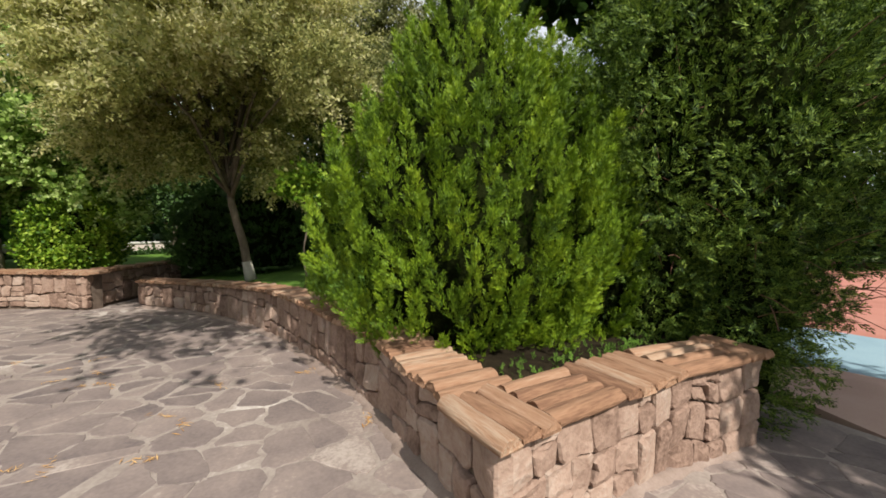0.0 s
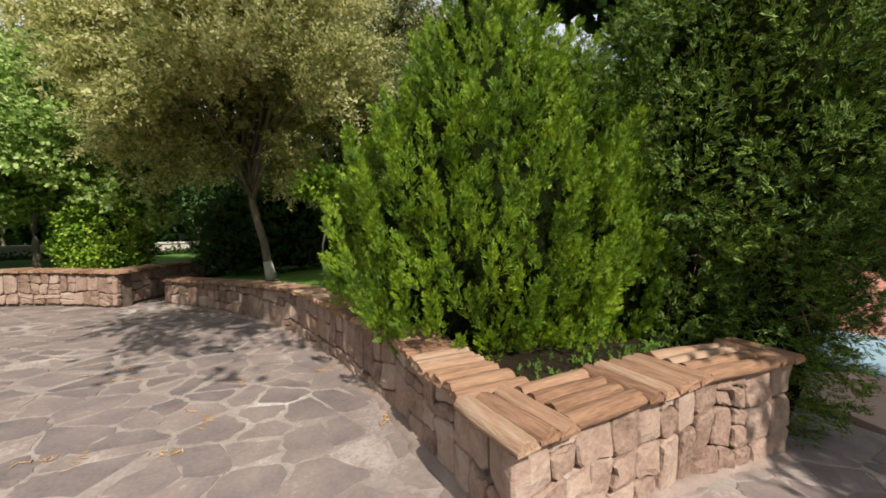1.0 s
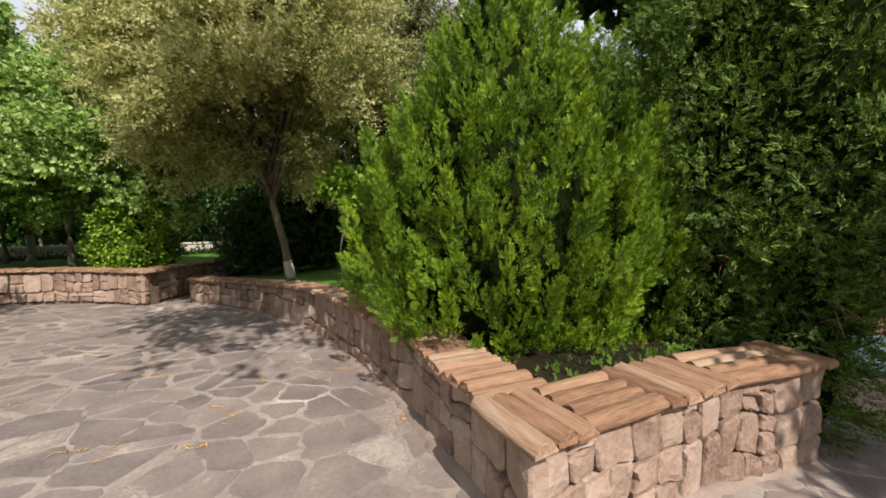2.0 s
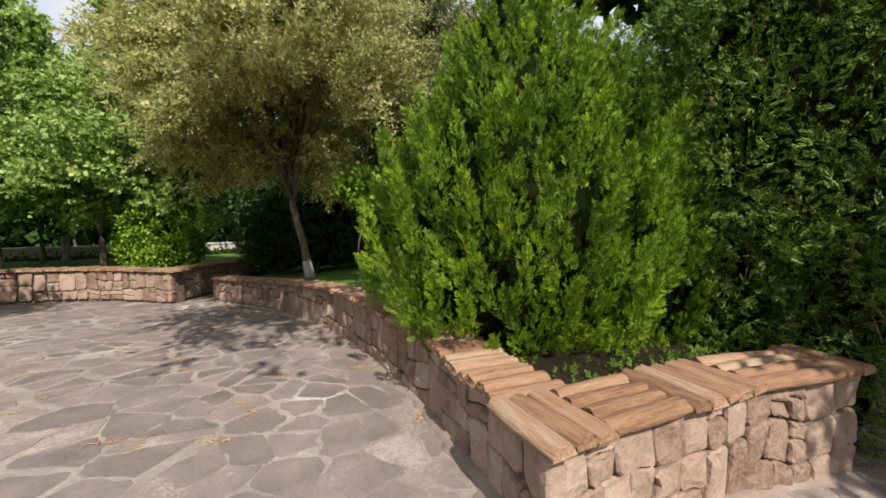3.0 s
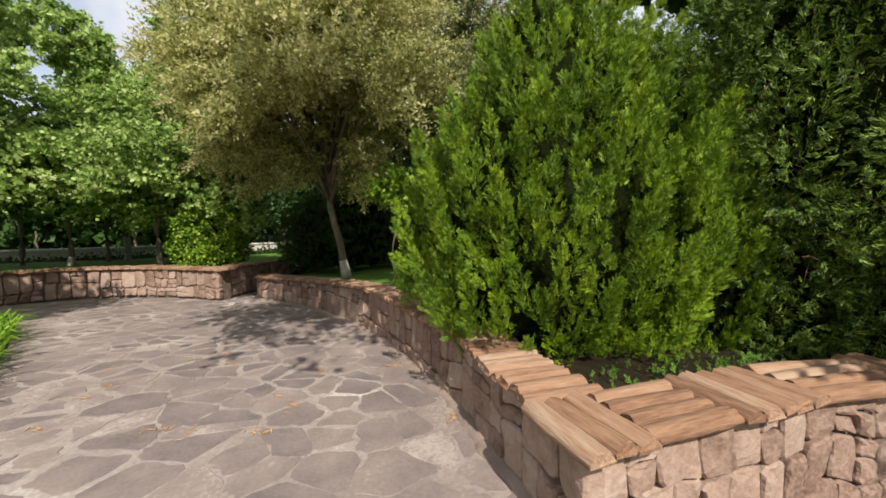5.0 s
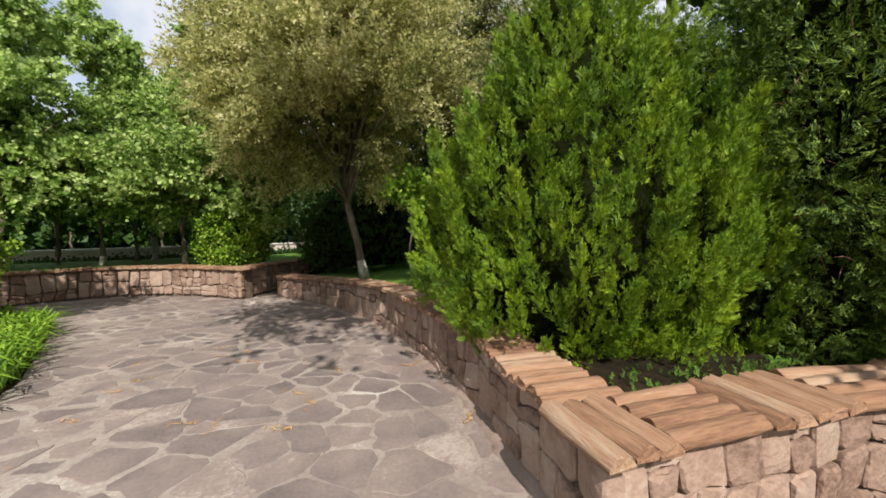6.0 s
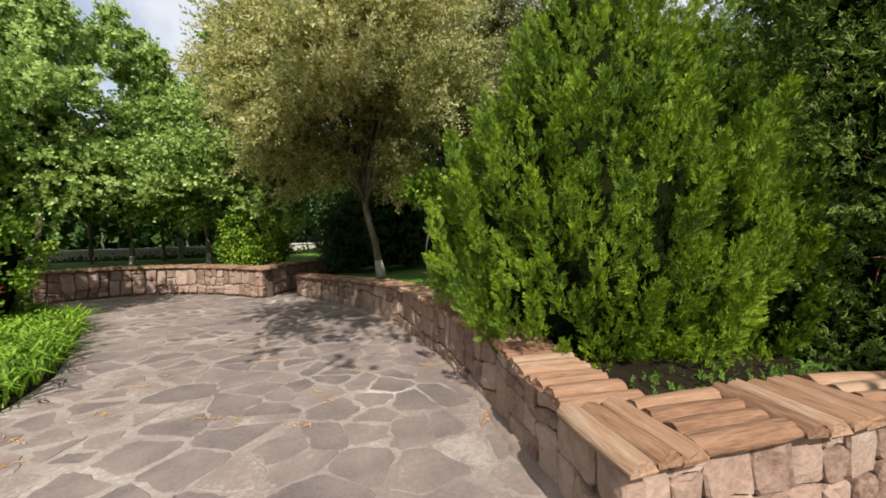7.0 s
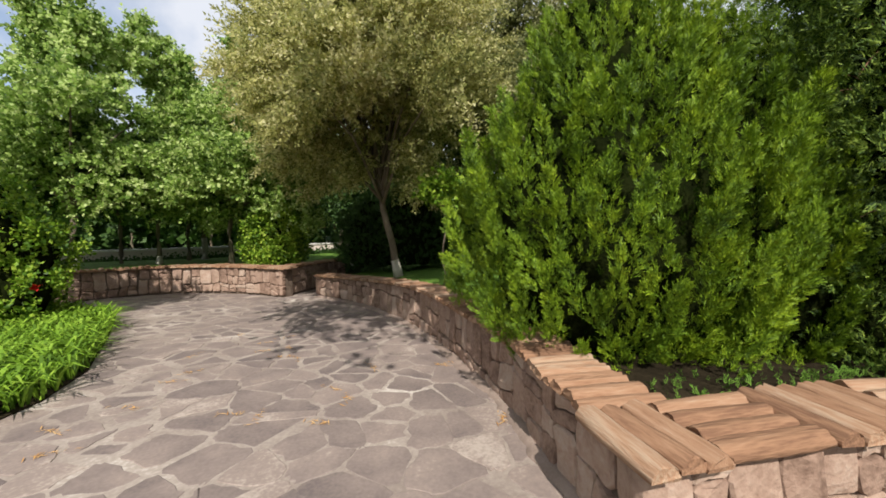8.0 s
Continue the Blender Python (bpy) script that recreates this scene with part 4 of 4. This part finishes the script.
# low boundary wall far across the lawn, seen between the trunks
def boundary_wall():
    a, b = Vector((*toward(-75, 21), 0)), Vector((*toward(-24, 23), 0))
    d = (b - a).normalized()
    nrm = Vector((-d.y, d.x, 0)) * 0.12
    for name, z0, z1, k, mat, label in (("boundary_wall", -0.3, 0.75, 1.0, M_PLASTER, "low rose-plastered boundary wall beyond the lawn"),):
        bm = bmesh.new()
        bmesh.ops.create_cube(bm, size=1.0)
        for q in bm.verts:
            t = q.co.x + 0.5
            p = a.lerp(b, t) + nrm * (q.co.y * 2 * k)
            q.co = Vector((p.x, p.y, z0 if q.co.z < 0 else z1))
        thing = tagged(new(name, bm_mesh(name, bm, mat)), label, "wall", kind="structure")
        cap = bmesh.new()
        bmesh.ops.create_cube(cap, size=1.0)
        for q in cap.verts:
            p = a.lerp(b, q.co.x + 0.5) + nrm * (q.co.y * 2.8)
            q.co = Vector((p.x, p.y, 0.753 if q.co.z < 0 else 0.82))
        part("wall_cap", bm_mesh("wall_cap", cap, M_WHITE), thing, "pale capping slab")


boundary_wall()


def low_hedge():
    rng = np.random.default_rng(171)
    a, b = np.array(toward(-74, 19.6)), np.array(toward(-25, 21.6))
    t = rng.random(4400)
    pos = np.concatenate([a + (b - a) * t[:, None] + rng.normal(0, 0.15, (4400, 2)), rng.uniform(0.08, 0.38, (4400, 1))], axis=1)
    rot = frames_along(rng.normal(0, 1, pos.shape), rng) * rng.uniform(0.22, 0.32, len(pos))[:, None, None]
    tagged(new("low_hedge", scatter_mesh("low_hedge", *SMALL, rot, pos, M_DARK)), "low dark clipped hedge before the boundary wall", "hedge", kind="stuff")


low_hedge()


# small pavilion with a tiled roof beyond the lawn
def pavilion():
    x, y = toward(-28.3, 30)
    thing = tagged(new("pavilion"), "small garden pavilion with a terracotta roof", "pavilion")
    thing.location = (x, y, lawn_z(x, y) - 0.03)
    for px, py in ((-1, -1), (1, -1), (1, 1), (-1, 1)):
        bm = bmesh.new()
        tube(bm, [(px, py, 0), (px, py, 1.6)], [0.07, 0.06], 8)
        part("post", bm_mesh("post", bm, M_WHITE, True), thing)
    bm = bmesh.new()
    low = [bm.verts.new((px * 1.5, py * 1.5, 1.58)) for px, py in ((-1, -1), (1, -1), (1, 1), (-1, 1))]
    eave = [bm.verts.new((px * 1.5, py * 1.5, 1.68)) for px, py in ((-1, -1), (1, -1), (1, 1), (-1, 1))]
    tip = bm.verts.new((0, 0, 2.5))
    for i in range(4):
        j = (i + 1) % 4
        bm.faces.new((low[i], low[j], eave[j], eave[i]))
        bm.faces.new((eave[i], eave[j], tip))
    bm.faces.new(low[::-1])
    part("roof", bm_mesh("roof", bm, M_ROOF), thing, "terracotta tiled hip roof")


pavilion()


# white marker post at the end of the passage wall
def marker_post():
    bm = bmesh.new()
    bmesh.ops.create_cube(bm, size=1.0)
    for q in bm.verts:
        q.co = Vector((q.co.x * 0.13, q.co.y * 0.13, (q.co.z + 0.5) * 0.62))
    bmesh.ops.bevel(bm, geom=bm.edges[:], offset=0.015, segments=2, affect="EDGES")
    ob = tagged(new("stone_post", bm_mesh("stone_post", bm, M_WHITE)), "short white stone post beside the passage wall", "post")
    ob.location = (-4.98, 11.25, 0.36)


marker_post()


# one red bloom on the bush
def bloom():
    rng = np.random.default_rng(151)
    d = rng.normal(0, 1, (16, 3)) + (0.4, -0.5, 0.3)
    tv, tf = [(0, 0, 0), (0.35, 0.1, 0.5), (0, 0.12, 1), (-0.35, 0.1, 0.5)], [(0, 1, 2), (0, 2, 3)]
    rot = frames_along(d, rng) * 0.075
    part("bloom", scatter_mesh("bloom", tv, tf, rot, np.tile((1.22, 0.0, 0.68), (16, 1)), M_PETAL), flower_bush, "red rose bloom")


bloom()


# ---------------------------------------------------------------- paving
def flag_shape(c, poly, rng):
    """A worn flagstone over a plan outline: ragged rim, bevelled edge, slightly uneven top."""
    gap = 0.0035 + 0.10 * max(0.0, noise.noise(Vector((c[0] * 0.75, c[1] * 0.75, 3.1))) - 0.02 - 0.05 * c[0]) + rng.uniform(0, 0.006)
    ring = []
    for a, b in zip(poly, poly[1:] + poly[:1]):
        if np.linalg.norm(b - a) < 0.03:
            continue
        ring += [a * (1 - k) + b * k + rng.normal(0, 0.011, 2) for k in (0.12, 0.37, 0.63, 0.88)]
    ring = [c + (q - c) * max(0.4, 1 - gap / max(0.05, np.linalg.norm(q - c))) for q in ring]
    tilt = rng.normal(0, 0.006, 2)
    lift = rng.uniform(-0.002, 0.003)
    n, v = len(ring), []
    for k, dz in ((1.0, -0.03), (1.0, -0.003), (0.97, 0.0)):
        for q in ring:
            r = (q - c) * k
            v.append((r[0], r[1], dz + lift + float(r @ tilt) * (dz > -0.02) + float(ground_z(c[0] + r[0], c[1] + r[1]) - ground_z(c[0], c[1]))))
    f = [(i, (i + 1) % n, n + (i + 1) % n, n + i) for i in range(n)] + [(n + i, n + (i + 1) % n, 2 * n + (i + 1) % n, 2 * n + i) for i in range(n)]
    f.append(tuple(range(2 * n, 3 * n)))
    return v, f


def build_paving():
    rng = np.random.default_rng(101)
    cells = [(c, p) for c, p in voronoi_cells(rng, -10.6, 7.0, -2.6, 10.6, 0.37, 0.225, 0.49, 0.25) if inside(COURT, c[0], c[1]) and not inside(BED, c[0], c[1]) and min(q[1] for q in p) > -2.55]
    cells.sort(key=lambda q: abs(q[0][0] + 0.8) * 0.8 + abs(q[0][1] - 2.2))
    fv, ff = [], []
    for k, (c, poly) in enumerate(cells):
        v, f = flag_shape(c, poly, rng)
        if k < 300:
            part("flagstone", mesh_from("flagstone", v, f, M_PAVE), court, m=Matrix.Translation((c[0], c[1], float(ground_z(*c)))))
        else:
            o = len(fv)
            fv += [(x + c[0], y + c[1], z + float(ground_z(*c))) for x, y, z in v]
            ff += [tuple(i + o for i in q) for q in f]
    far = part("distant_flagstones", mesh_from("distant_flagstones", fv, ff, M_PAVE_FAR), court, "grey and pink crazy paving")
    tagged(far, kind="stuff")


build_paving()

# planting bed: soil and long strappy grass
sheet("planting_bed", BED, lambda x, y: ground_z(x, y) + 0.012, M_SOIL, "soil of the planting bed beside the court", "soil", 0.08)


def build_bed_grass():
    rng = np.random.default_rng(111)
    pos = []
    while len(pos) < 8000:
        x, y = rng.uniform(-9.6, -4.1), rng.uniform(1.4, 5.9)
        if inside(BED, x, y) and rng.random() < 1.25 - 0.12 * abs(x + 5):
            pos.append((x, y, float(ground_z(x, y)) + 0.01))
    pos = np.array(pos)
    tv = [(-.03, 0, 0), (.03, 0, 0), (-.04, 0.16, .45), (.04, 0.16, .45), (-.03, .50, .72), (.03, .50, .72), (0, 1.0, .58)]
    tf = [(0, 1, 3), (0, 3, 2), (2, 3, 5), (2, 5, 4), (4, 5, 6)]
    a = rng.uniform(0, 2 * math.pi, len(pos))
    s = rng.uniform(0.20, 0.44, len(pos))
    z = np.zeros_like(a)
    rot = np.stack([np.stack([np.cos(a), -np.sin(a), z], 1), np.stack([np.sin(a), np.cos(a), z], 1), np.stack([z, z, z + 1], 1)], 1) * s[:, None, None]
    tagged(new("bed_grass", scatter_mesh("bed_grass", tv, tf, rot, pos, M_BLADE)), "long bright green strappy leaves in the bed", "grass", kind="stuff")


build_bed_grass()


# small weeds along the inner edge of the planter coping, and dry straw on the paving
def build_weeds():
    rng = np.random.default_rng(161)
    pos = np.array([(0.85 + 1.75 * t + rng.normal(0, 0.09), 2.08 + 0.52 * t + rng.uniform(0.05, 0.5), 0.505) for t in rng.random(170)])
    rot = frames_along(rng.normal(0, 0.6, pos.shape) + (0, 0, 1), rng) * rng.uniform(0.05, 0.11, len(pos))[:, None, None]
    tagged(new("planter_weeds", scatter_mesh("planter_weeds", *FAN, rot, pos, M_GRASS)), "small green weeds in the planter soil", "weeds", kind="stuff")
    pos = []
    for k in range(26):
        cx, cy = rng.uniform(-4.5, 0.4), rng.uniform(1.2, 5.2)
        a0 = rng.uniform(0, math.pi)
        for i in range(14):
            d = rng.normal(0, 0.07)
            pos.append((cx + math.cos(a0) * d + rng.normal(0, 0.02), cy + math.sin(a0) * d + rng.normal(0, 0.02), 0))
    pos = np.array([(x, y, float(ground_z(x, y)) + 0.010) for x, y, _ in pos if inside(COURT, x, y) and not inside(BED, x, y)])
    a = rng.uniform(0, 2 * math.pi, len(pos))
    z = np.zeros_like(a)
    rot = np.stack([np.stack([np.cos(a), -np.sin(a), z], 1), np.stack([np.sin(a), np.cos(a), z], 1), np.stack([z, z, z + 1], 1)], 1) * rng.uniform(0.02, 0.05, len(pos))[:, None, None]
    tv, tf = [(-1, 0, 0), (0, -0.09, 0.03), (1, 0, 0.02), (0, 0.09, 0.05)], [(0, 1, 2), (0, 2, 3)]
    tagged(new("straw_litter", scatter_mesh("straw_litter", tv, tf, rot, pos, M_LITTER)), "scattered orange straw and fallen catkins on the paving", "litter", kind="stuff")


build_weeds()
